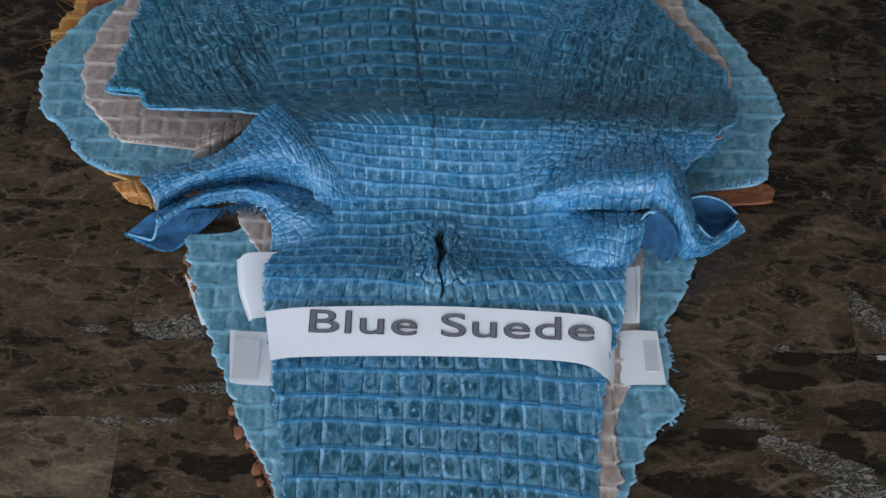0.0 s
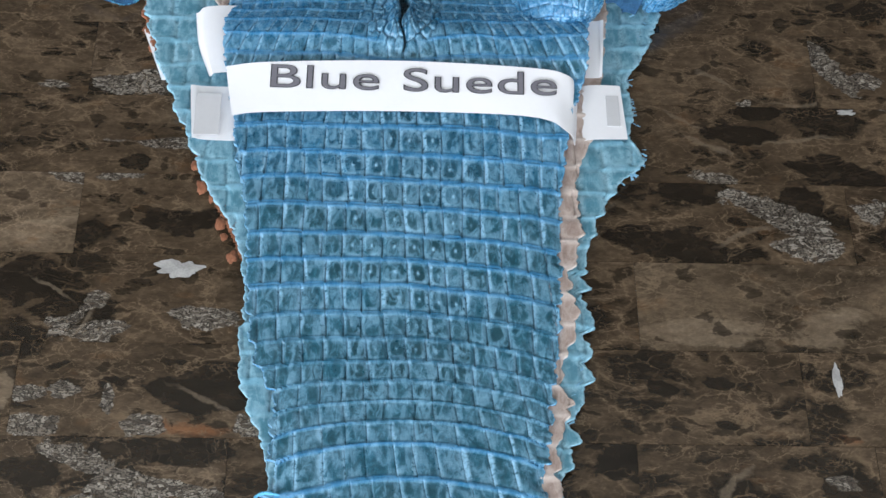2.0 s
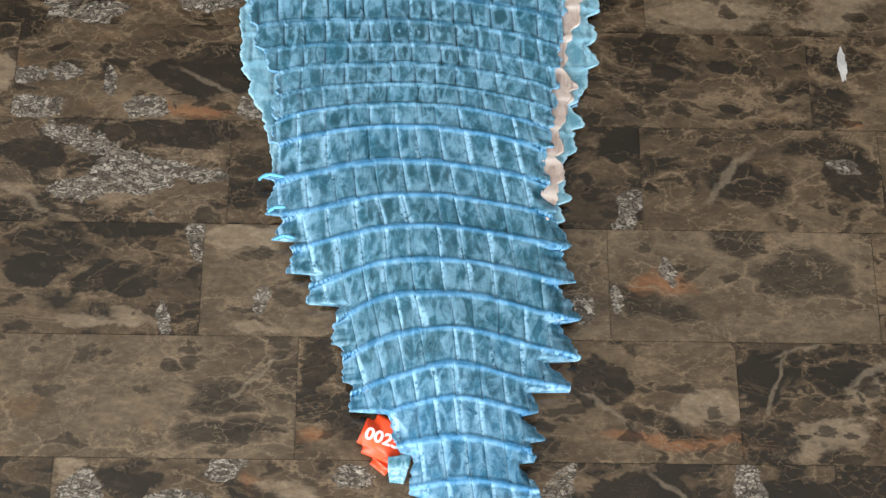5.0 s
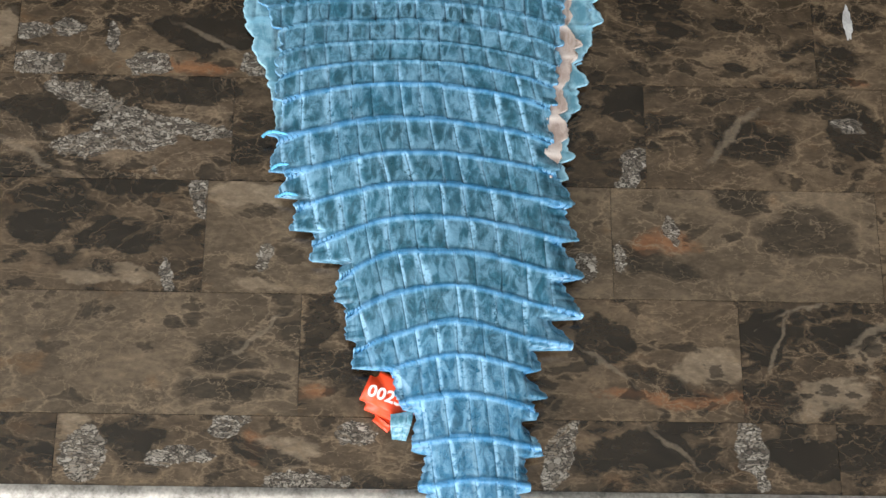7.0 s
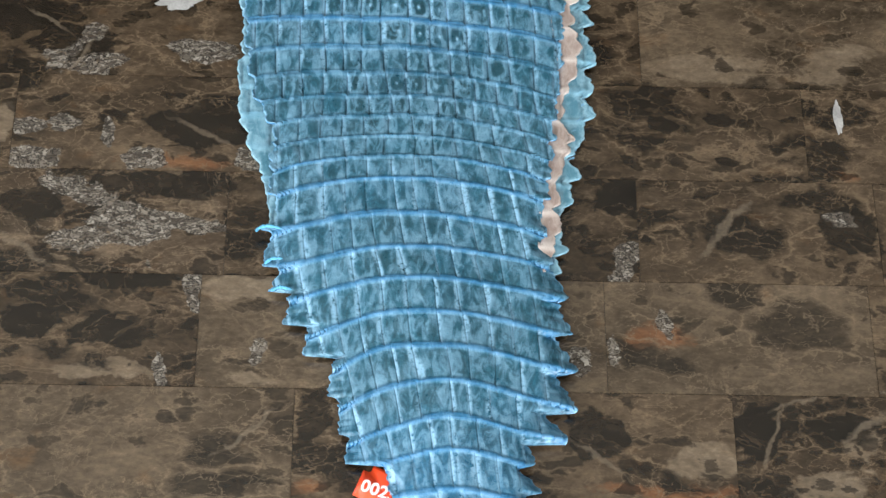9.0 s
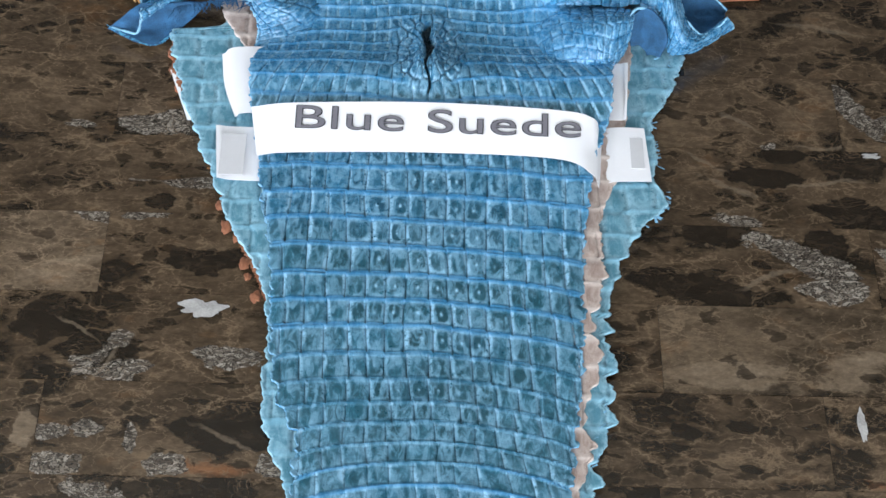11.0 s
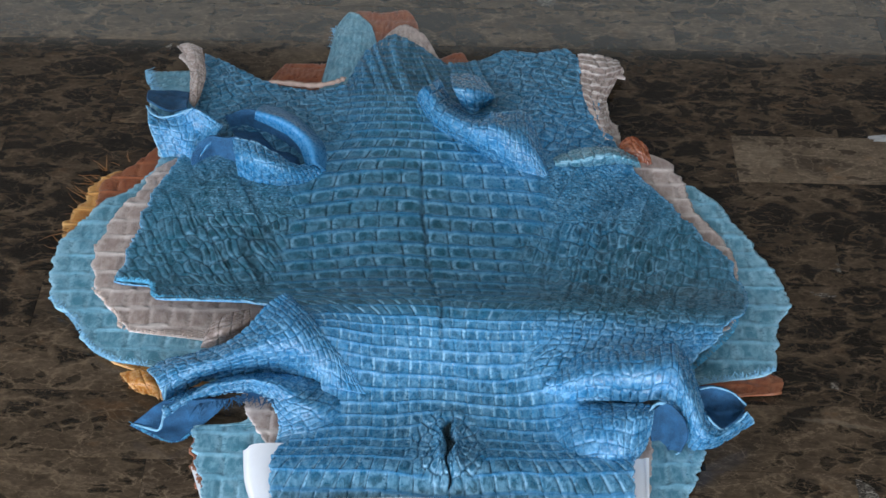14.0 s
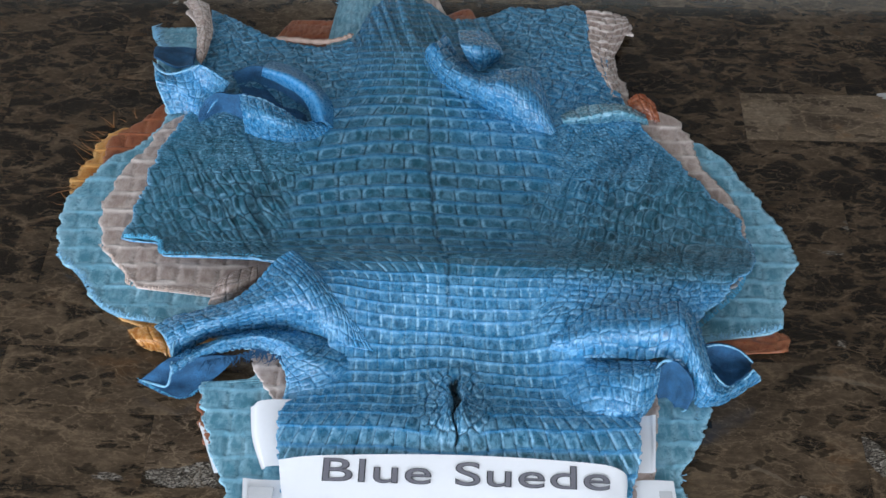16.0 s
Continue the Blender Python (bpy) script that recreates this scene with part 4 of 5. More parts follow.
HIND_R_CURL = [
    [(0.162, 0.938, 0.040), (0.176, 0.944, 0.043), (0.188, 0.935, 0.037), (0.193, 0.925, 0.025), (0.189, 0.921, 0.010)],
    [(0.163, 0.931, 0.034), (0.175, 0.941, 0.031), (0.184, 0.937, 0.025), (0.186, 0.929, 0.017), (0.184, 0.924, 0.009)],
    [(0.166, 0.926, 0.020), (0.172, 0.930, 0.016), (0.176, 0.929, 0.012), (0.178, 0.927, 0.009), (0.179, 0.924, 0.008)],
]
FORE_L_POUCH = [
    [(-0.216, 1.297, 0.038), (-0.193, 1.279, 0.046), (-0.169, 1.260, 0.046), (-0.151, 1.258, 0.036), (-0.138, 1.276, 0.022)],
    [(-0.210, 1.271, 0.036), (-0.186, 1.247, 0.046), (-0.162, 1.238, 0.044), (-0.143, 1.255, 0.030), (-0.127, 1.276, 0.018)],
    [(-0.207, 1.265, 0.012), (-0.187, 1.255, 0.012), (-0.161, 1.251, 0.012), (-0.137, 1.257, 0.012), (-0.122, 1.268, 0.013)],
]
FORE_L_LIP = [
    [(-0.194, 1.382, 0.014), (-0.158, 1.361, 0.013), (-0.128, 1.317, 0.013), (-0.123, 1.274, 0.013)],
    [(-0.195, 1.337, 0.040), (-0.164, 1.317, 0.043), (-0.139, 1.290, 0.040), (-0.131, 1.263, 0.030)],
    [(-0.197, 1.337, 0.030), (-0.170, 1.316, 0.032), (-0.150, 1.294, 0.030), (-0.141, 1.272, 0.024)],
]
FORE_L_LOBE = [
    [(-0.307, 1.354, 0.030), (-0.283, 1.332, 0.036), (-0.257, 1.330, 0.046), (-0.226, 1.314, 0.036)],
    [(-0.301, 1.322, 0.034), (-0.276, 1.313, 0.034), (-0.253, 1.318, 0.030), (-0.235, 1.298, 0.030)],
    [(-0.294, 1.307, 0.024), (-0.272, 1.307, 0.022), (-0.256, 1.296, 0.020), (-0.247, 1.288, 0.018)],
    [(-0.287, 1.301, 0.008), (-0.270, 1.298, 0.008), (-0.258, 1.289, 0.006), (-0.251, 1.282, 0.006)],
]
FORE_L_BACK = [
    [(-0.307, 1.359, 0.032), (-0.286, 1.346, 0.03), (-0.266, 1.347, 0.034)],
    [(-0.313, 1.382, 0.022), (-0.294, 1.390, 0.012), (-0.271, 1.384, 0.018)],
    [(-0.315, 1.407, 0.01), (-0.298, 1.413, 0.008), (-0.272, 1.407, 0.01)],
]
FORE_L_POCKET = [
    [(-0.249, 1.294, 0.030), (-0.231, 1.297, 0.037), (-0.207, 1.292, 0.039)],
    [(-0.254, 1.282, 0.020), (-0.233, 1.295, 0.013), (-0.206, 1.284, 0.022)],
    [(-0.254, 1.280, 0.008), (-0.229, 1.272, 0.006), (-0.206, 1.271, 0.009)],
]
RUST_ROLL = [
    [(0.163, 1.322, 0.02), (0.176, 1.326, 0.026), (0.190, 1.318, 0.02)],
    [(0.166, 1.310, 0.018), (0.180, 1.311, 0.022), (0.194, 1.307, 0.014)],
    [(0.169, 1.306, 0.006), (0.184, 1.305, 0.006), (0.197, 1.298, 0.006)],
]
FORE_R_BAND = [
    [(-0.018, 1.409, 0.034), (0.000, 1.387, 0.02), (0.020, 1.364, 0.02), (0.044, 1.340, 0.042), (0.072, 1.342, 0.040), (0.089, 1.313, 0.012)],
    [(-0.029, 1.379, 0.044), (-0.011, 1.346, 0.042), (0.016, 1.311, 0.048), (0.046, 1.298, 0.054), (0.072, 1.295, 0.040), (0.095, 1.280, 0.012)],
    [(-0.036, 1.384, 0.032), (-0.017, 1.339, 0.034), (0.013, 1.308, 0.036), (0.047, 1.288, 0.036), (0.074, 1.279, 0.026), (0.102, 1.268, 0.006)],
    [(-0.039, 1.401, 0.01), (-0.021, 1.357, 0.01), (0.013, 1.324, 0.01), (0.050, 1.293, 0.008), (0.073, 1.277, 0.009), (0.107, 1.266, 0.005)],
]
FORE_R_FLAP = [
    [(-0.005, 1.420, 0.03), (0.012, 1.424, 0.028), (0.029, 1.423, 0.022)],
    [(-0.001, 1.373, 0.046), (0.018, 1.373, 0.044), (0.041, 1.384, 0.03)],
    [(0.008, 1.374, 0.022), (0.020, 1.366, 0.02), (0.037, 1.394, 0.014)],
]
ROLL_BLUE = [
    [(0.097, 1.305, 0.012), (0.125, 1.309, 0.022), (0.155, 1.308, 0.026), (0.180, 1.303, 0.018)],
    [(0.099, 1.288, 0.02), (0.126, 1.282, 0.03), (0.155, 1.284, 0.034), (0.181, 1.289, 0.022)],
    [(0.103, 1.294, 0.008), (0.130, 1.295, 0.008), (0.158, 1.299, 0.008), (0.185, 1.299, 0.008)],
]

FORE_L_HOLLOW = [
    [(-0.230, 1.349, 0.026), (-0.198, 1.346, 0.034), (-0.164, 1.322, 0.036), (-0.139, 1.291, 0.034), (-0.136, 1.271, 0.026)],
    [(-0.223, 1.341, 0.015), (-0.198, 1.340, 0.014), (-0.171, 1.316, 0.014), (-0.152, 1.297, 0.014), (-0.143, 1.282, 0.016)],
    [(-0.212, 1.312, 0.026), (-0.194, 1.303, 0.026), (-0.171, 1.282, 0.028), (-0.155, 1.272, 0.026), (-0.146, 1.273, 0.020)],
]

OCHRE_FLAP = [
    [(-0.280, 1.003, 0.006), (-0.261, 1.003, 0.010), (-0.239, 1.000, 0.012)],
    [(-0.270, 0.988, 0.008), (-0.253, 0.983, 0.014), (-0.237, 0.983, 0.012)],
    [(-0.262, 0.984, 0.003), (-0.248, 0.978, 0.004), (-0.237, 0.973, 0.003)],
]
BEIGE_ROLL = [
    [(-0.209, 1.051, 0.018), (-0.193, 1.057, 0.026), (-0.175, 1.070, 0.022)],
    [(-0.211, 1.034, 0.022), (-0.193, 1.029, 0.032), (-0.172, 1.047, 0.028)],
    [(-0.214, 1.030, 0.009), (-0.197, 1.035, 0.009), (-0.176, 1.049, 0.010)],
]
NECK_FLAP = [
    [(-0.297, 1.484, 0.016), (-0.282, 1.483, 0.020), (-0.268, 1.473, 0.020)],
    [(-0.283, 1.457, 0.018), (-0.272, 1.452, 0.024), (-0.261, 1.442, 0.022)],
    [(-0.274, 1.421, 0.018), (-0.265, 1.410, 0.026), (-0.257, 1.416, 0.022)],
    [(-0.270, 1.381, 0.016), (-0.263, 1.368, 0.022), (-0.259, 1.383, 0.020)],
]

NET_FLAP = [
    [(0.130, 1.485, 0.014), (0.151, 1.479, 0.018), (0.172, 1.478, 0.012)],
    [(0.131, 1.453, 0.014), (0.152, 1.443, 0.018), (0.174, 1.458, 0.012)],
    [(0.132, 1.411, 0.014), (0.144, 1.404, 0.016), (0.157, 1.409, 0.010)],
    [(0.140, 1.368, 0.014), (0.148, 1.365, 0.016), (0.157, 1.376, 0.010)],
    [(0.152, 1.326, 0.013), (0.158, 1.325, 0.014), (0.165, 1.330, 0.010)],
]


def cord(name, path, radius, material, parent, label=""):
    """A rolled edge: a thin tube with uneven girth along a line of places."""
    line = spline(np.asarray(path, float), 60)
    t = np.gradient(line, axis=0)
    t /= np.linalg.norm(t, axis=1, keepdims=True) + 1e-9
    side = np.cross(t, (0, 0, 1.0))
    side /= np.linalg.norm(side, axis=1, keepdims=True) + 1e-9
    up = np.cross(side, t)
    a = np.linspace(0, 2 * math.pi, 8, endpoint=False)
    k = np.arange(60)
    girth = radius * (1 + 0.3 * wave(k * 0.35, 0 * k, 3)) * np.minimum(1, 0.3 + np.minimum(k, 59 - k) / 4)
    ring = line[:, None, :] + girth[:, None, None] * (np.cos(a)[None, :, None] * side[:, None, :] + np.sin(a)[None, :, None] * up[:, None, :])
    i = np.arange(59 * 8)
    j = i // 8 * 8 + (i + 1) % 8
    return mesh_object(name, ring.reshape(-1, 3), np.stack([i, j, j + 8, i + 8], -1), material, parent, label)


def fringe(name, path, material, parent, count, length, seed, spread=0.8, label=""):
    """Torn threads along a line of places."""
    rng = random.Random(seed)
    line = spline(np.asarray(path, float), 200)
    verts, faces = [], []
    tang = np.gradient(line, axis=0)
    for _ in range(count):
        i = rng.randrange(200)
        p, t = line[i], tang[i] / (np.linalg.norm(tang[i]) + 1e-9)
        out = np.array([t[1], -t[0], 0.0])
        way = out + t * rng.uniform(-spread, spread)
        long, wide = length * rng.uniform(0.3, 1.2), rng.uniform(0.0004, 0.0011)
        side = np.array([-way[1], way[0], 0.0]) * wide
        bend = rng.uniform(-0.5, 0.5) * t
        base = len(verts)
        for k in range(4):
            f = k / 3
            q = p - way * 0.001 + (way * f + bend * f * f) * long + np.array([0, 0, 0.0010 + 0.0025 * rng.random() * f])
            q[2] = max(q[2], 0.0006)
            verts += [q - side * (1 - 0.8 * f), q + side * (1 - 0.8 * f)]
        faces += [(base + 2 * k, base + 2 * k + 1, base + 2 * k + 3, base + 2 * k + 2) for k in range(3)]
    return tagged(mesh_object(name, verts, faces, material, parent, label, False), kind="stuff")


tile_counter()
top = upper_hide()
fold("hind_leg", HIND_L_UP, M_TOP, top, "raised glossy fold of leg skin", 0.0095, 3, free="l")
fold("hind_leg", HIND_L_LOW, M_TOP, top, "lower fold of leg skin with a frayed edge", 0.0105, 5, ragged=0.0012, free="lb")
fold("leg_lining", HIND_L_BACK, M_SUEDE, top, "dark blue suede underside", 0.02, 6, 0, 0.1, free="lb")
fold("hind_leg", HIND_R_UP, M_TOP, top, "bent tube of glossy leg skin", 0.0115, 8, free="r", inner="l")
fold("leg_lining", HIND_R_BACK, M_SUEDE, top, "dark blue suede underside", 0.02, 9, 0, 0.1)
fold("hind_leg", HIND_R_LOW, M_TOP, top, "lower fold of leg skin", 0.010, 10, free="br", inner="l")
fold("leg_lining", HIND_R_CURL, M_SUEDE, top, "curled suede underside", 0.02, 12, 0, 0.1, free="t")
fold("fore_leg", FORE_L_POUCH, M_TOP, top, "puffed pouch of leg skin", 0.009, 13, free="t")
fold("fore_leg", FORE_L_LIP[::-1], M_TOP, top, "upper lip of the pouch", 0.0105, 14, dome=1.1)
fold("fore_leg", FORE_L_LOBE, M_TOP, top, "crumpled lobe of leg skin", 0.009, 15, free="l")
fold("leg_lining", FORE_L_BACK, M_SUEDE, top, "dark blue suede underside", 0.02, 16, 0, 0.1)
fold("leg_lining", FORE_L_HOLLOW, M_SUEDE, top, "dark blue hollow of the pouch", 0.02, 24, 0, 0.1)
fold("leg_lining", FORE_L_POCKET, M_SUEDE, top, "dark blue suede pocket", 0.02, 20, 0, 0.1)
fold("fore_leg", FORE_R_BAND, M_TOP, top, "thick fold of leg skin", 0.0120, 17, free="t")
fold("fore_leg", FORE_R_FLAP, M_TOP, top, "loose flap of leg skin", 0.0115, 18, free="trb")
fringe("fringe", [(-0.298, 1.106, 0.018), (-0.268, 1.101, 0.019), (-0.258, 1.077, 0.025), (-0.213, 1.0715, 0.028), (-0.17, 1.064, 0.034)][::-1], M_FRAY, top, 420, 0.0045, 3)
fringe("fringe", [(-0.231, 0.935, 0.024), (-0.212, 0.952, 0.026), (-0.178, 0.967, 0.022), (-0.151, 0.962, 0.022)][::-1], M_SUEDE, top, 90, 0.010, 4)

fringe("fringe", [(-0.261, 0.939, 0.012), (-0.238, 0.927, 0.009), (-0.221, 0.924, 0.006), (-0.206, 0.94, 0.005)], M_FRAY, top, 90, 0.003, 21)
cord("cut_edge", [(-0.259, 0.938, 0.013), (-0.245, 0.934, 0.012), (-0.235, 0.931, 0.014), (-0.232, 0.940, 0.022), (-0.233, 0.956, 0.026), (-0.233, 0.970, 0.028)], 0.0010, M_EDGE, top, "pale raw edge of the leather")
cord("cut_edge", [(0.162, 0.937, 0.041), (0.169, 0.944, 0.043), (0.179, 0.945, 0.040), (0.188, 0.939, 0.033), (0.193, 0.931, 0.020), (0.189, 0.924, 0.009), (0.183, 0.921, 0.006)], 0.0012, M_EDGE, top, "pale raw edge of the leather")
cord("cut_edge", [(0.206, 0.970, 0.034), (0.218, 0.970, 0.037), (0.233, 0.966, 0.035), (0.244, 0.956, 0.031)], 0.0008, M_EDGE, top, "pale raw edge of the leather")
cord("cut_edge", [(0.208, 0.942, 0.035), (0.222, 0.934, 0.025), (0.237, 0.942, 0.027), (0.244, 0.949, 0.031)], 0.0010, M_EDGE, top, "pale raw edge of the leather")
cord("cut_edge", [(-0.307, 1.347, 0.036), (-0.299, 1.334, 0.036), (-0.287, 1.325, 0.038), (-0.270, 1.323, 0.044), (-0.257, 1.329, 0.047)], 0.0010, M_EDGE, top, "pale raw edge of the leather")
fringe("fringe", [(0.257, 1.093, 0.012), (0.248, 1.064, 0.012), (0.226, 1.035, 0.012), (0.208, 1.015, 0.012)], M_FRAY, top, 110, 0.007, 25)
fringe("fringe", [(-0.206, 0.952, 0.022), (-0.183, 0.953, 0.026), (-0.165, 0.960, 0.026), (-0.142, 0.956, 0.024)], M_SUEDE, top, 60, 0.014, 26)
cord("ridge_end", [(-0.075, 0.487, 0.014), (-0.084, 0.489, 0.013), (-0.090, 0.488, 0.011), (-0.092, 0.486, 0.010)], 0.0012, M_FRAY, top)
cord("ridge_end", [(-0.073, 0.465, 0.014), (-0.080, 0.465, 0.013), (-0.084, 0.463, 0.011), (-0.084, 0.461, 0.009)], 0.0012, M_FRAY, top)
cord("ridge_end", [(-0.066, 0.443, 0.013), (-0.074, 0.445, 0.012), (-0.080, 0.443, 0.010)], 0.0012, M_FRAY, top)
pale = lower_hide("crocodile_hide", "pale blue crocodile leather hide under the beige one", M_LIGHT,
           [(0.45, -0.07), (0.52, -0.088), (0.60, -0.110), (0.64, -0.108), (0.687, -0.114), (0.747, -0.145), (0.784, -0.158), (0.88, -0.196), (0.942, -0.208), (0.948, -0.168), (0.985, -0.165), (1.0, -0.225), (1.012, -0.262), (1.018, -0.290), (1.033, -0.311), (1.066, -0.332), (1.090, -0.356), (1.12, -0.361), (1.156, -0.365), (1.188, -0.355), (1.231, -0.331), (1.254, -0.307), (1.285, -0.29), (1.33, -0.29), (1.36, -0.31), (1.42, -0.318)],
           [(0.45, 0.10), (0.47, 0.110), (0.50, 0.112), (0.53, 0.122), (0.55, 0.122), (0.58, 0.136), (0.60, 0.133), (0.63, 0.138), (0.65, 0.133), (0.69, 0.139), (0.744, 0.160), (0.776, 0.186), (0.80, 0.180), (0.843, 0.180), (0.925, 0.209), (0.96, 0.20), (0.99, 0.205), (1.004, 0.214), (1.010, 0.238), (1.016, 0.272), (1.024, 0.280), (1.08, 0.291), (1.106, 0.303), (1.118, 0.303), (1.179, 0.283), (1.219, 0.266), (1.278, 0.234), (1.30, 0.15), (1.42, 0.11)],
           [(-0.32, 1.447), (-0.27, 1.45), (-0.2, 1.38), (-0.146, 1.39), (-0.136, 1.475), (-0.130, 1.541), (-0.116, 1.570), (-0.093, 1.545), (-0.085, 1.51), (-0.06, 1.40), (0.0, 1.35), (0.1, 1.38)], 0.45, 1.42, 0.0055, 31)
fold("fore_leg", ROLL_BLUE, M_LIGHT, pale, "rolled pale blue leg skin", 0.012, 19)
fringe("fringe", [(-0.358, 1.094, 0.006), (-0.332, 1.066, 0.006), (-0.311, 1.033, 0.006), (-0.288, 1.017, 0.006), (-0.257, 1.011, 0.006)][::-1], M_EDGE, pale, 260, 0.006, 5)
fringe("fringe", [(0.280, 1.022, 0.006), (0.259, 1.014, 0.006), (0.238, 1.010, 0.006), (0.214, 1.005, 0.006)][::1], M_EDGE, pale, 90, 0.006, 6)
fringe("fringe", [(0.205, 0.93, 0.005), (0.182, 0.85, 0.005), (0.188, 0.776, 0.005), (0.160, 0.744, 0.005)][::1], M_EDGE, pale, 34, 0.012, 7)
fringe("fringe", [(0.135, 0.69, 0.005), (0.128, 0.64, 0.005), (0.132, 0.59, 0.005), (0.115, 0.52, 0.005), (0.105, 0.46, 0.005)], M_EDGE, pale, 40, 0.008, 8)
fringe("fringe", [(-0.306, 1.405, 0.007), (-0.319, 1.425, 0.007), (-0.325, 1.447, 0.007)], M_EDGE, pale, 90, 0.010, 27)
fringe("fringe", [(-0.131, 1.538, 0.008), (-0.134, 1.510, 0.008), (-0.135, 1.472, 0.008)], M_EDGE, pale, 24, 0.005, 28)
beige = lower_hide("crocodile_hide", "beige undyed crocodile leather hide beneath the blue one", M_BEIGE,
           [(0.46, 0.05), (0.60, -0.03), (0.80, -0.06), (0.93, -0.152), (0.975, -0.170), (1.0, -0.165), (1.040, -0.205), (1.046, -0.24), (1.052, -0.281), (1.07, -0.293), (1.106, -0.320), (1.153, -0.327), (1.193, -0.321), (1.236, -0.304), (1.280, -0.286), (1.30, -0.255), (1.36, -0.262), (1.45, -0.292)],
           [(0.46, 0.102), (0.50, 0.109), (0.53, 0.110), (0.56, 0.120), (0.58, 0.115), (0.62, 0.127), (0.66, 0.124), (0.70, 0.133), (0.74, 0.134), (0.80, 0.148), (0.9, 0.163), (1.0, 0.172), (1.03, 0.200), (1.06, 0.236), (1.106, 0.259), (1.166, 0.261), (1.213, 0.239), (1.264, 0.224), (1.300, 0.216), (1.312, 0.20), (1.318, 0.165), (1.34, 0.166), (1.37, 0.157), (1.409, 0.156), (1.435, 0.176), (1.45, 0.176)],
           [(-0.292, 1.475), (-0.275, 1.492), (-0.262, 1.45), (-0.187, 1.392), (-0.1, 1.376), (-0.08, 1.51), (-0.056, 1.542), (-0.036, 1.525), (-0.01, 1.46), (0.02, 1.42), (0.1, 1.45), (0.136, 1.484), (0.163, 1.486), (0.178, 1.465)], 0.46, 1.45, 0.0085, 41)
fringe("fringe", [(-0.321, 1.105, 0.009), (-0.293, 1.070, 0.009), (-0.281, 1.052, 0.009), (-0.206, 1.042, 0.009)][::-1], M_FRAY_BEIGE, beige, 90, 0.005, 9)
fold("hind_leg", BEIGE_ROLL, M_BEIGE, beige, "rolled beige leg skin", 0.016, 38, 0.1, 0.5)
fold("flap", NECK_FLAP, M_BEIGE, beige, "curled beige strip of neck skin", 0.016, 33, 0.1, 0.5)
fold("flap", NET_FLAP, M_BEIGE, beige, "beige flap with a net of raised scale edges", 0.011, 34, 1.0, 1.2)
cord("rolled_edge", [(-0.194, 1.424, 0.014), (-0.168, 1.418, 0.016), (-0.145, 1.414, 0.017), (-0.125, 1.419, 0.018), (-0.113, 1.428, 0.018)], 0.0026, M_ROLL, beige, "rolled beige edge along the neck")
rust = lower_hide("crocodile_hide", "rust brown crocodile leather hide low in the stack", M_RUST,
           [(0.60, -0.07), (0.66, -0.095), (0.70, -0.112), (0.735, -0.132), (0.765, -0.142), (0.80, -0.145), (0.88, -0.198), (0.935, -0.210), (0.945, -0.165), (0.99, -0.165), (1.03, -0.27), (1.154, -0.33), (1.24, -0.340), (1.29, -0.338), (1.40, -0.28)],
           [(0.60, 0.09), (0.80, 0.16), (0.95, 0.20), (0.985, 0.225), (0.994, 0.246), (0.997, 0.281), (1.013, 0.285), (1.03, 0.265), (1.1, 0.28), (1.2, 0.25), (1.26, 0.217), (1.283, 0.192), (1.328, 0.185), (1.40, 0.16)],
           [(-0.338, 1.30), (-0.30, 1.33), (-0.25, 1.40), (-0.194, 1.440), (-0.179, 1.470), (-0.138, 1.472), (-0.125, 1.55), (-0.107, 1.577), (-0.08, 1.574), (-0.057, 1.580), (-0.044, 1.557), (-0.03, 1.48), (0.006, 1.498), (0.03, 1.43), (0.12, 1.40), (0.18, 1.34)], 0.60, 1.40, 0.0030, 51)
fringe("fringe", [(-0.155, 0.78, 0.003), (-0.142, 0.744, 0.003), (-0.122, 0.703, 0.003), (-0.111, 0.675, 0.003)][::-1], M_FRAY_RUST, rust, 150, 0.007, 10, 1.5)
fold("fore_leg", RUST_ROLL, M_RUST, rust, "curled rust brown leg skin", 0.012, 23)


def scrap(x, y, size, seed):
    """A crumpled bit of torn brown skin."""
    bm = bmesh.new()
    bmesh.ops.create_icosphere(bm, subdivisions=3, radius=1)
    for v in bm.verts:
        k = 1 + 0.55 * noise.noise(v.co * 1.6 + Vector((seed * 3.1, 0, 0))) + 0.25 * noise.noise(v.co * 4.5)
        v.co = Vector((v.co.x * 1.0, v.co.y * 1.4, v.co.z * 0.45)) * size * k
    ob = part("scrap", bm, M_FRAY_RUST, rust, "crumpled torn brown edge", True)
    ob.location = (x, y, 0.004)


for i, (sx, sy, sz) in enumerate(((-0.154, 0.765, 0.0030), (-0.1475, 0.745, 0.0042), (-0.139, 0.735, 0.0028), (-0.131, 0.712, 0.0040), (-0.128, 0.700, 0.0026), (-0.1205, 0.682, 0.0036), (-0.196, 0.885, 0.003), (-0.201, 0.90, 0.0035))):
    scrap(sx, sy, sz, i)
fringe("fringe", [(-0.166, 0.80, 0.003), (-0.170, 0.815, 0.003), (-0.174, 0.83, 0.003)], M_OCHRE, rust, 5, 0.016, 15)
ochre = lower_hide("crocodile_hide", "ochre yellow crocodile leather hide lowest in the stack", M_OCHRE,
           [(0.985, -0.10), (0.990, -0.20), (1.0, -0.25), (1.03, -0.30), (1.10, -0.34), (1.154, -0.364), (1.194, -0.366), (1.237, -0.353), (1.277, -0.344), (1.30, -0.318), (1.33, -0.28)],
           [(0.985, 0.15), (1.10, 0.22), (1.33, 0.12)],
           [(-0.28, 1.31), (0.1, 1.33)], 0.985, 1.33, 0.0012, 61)
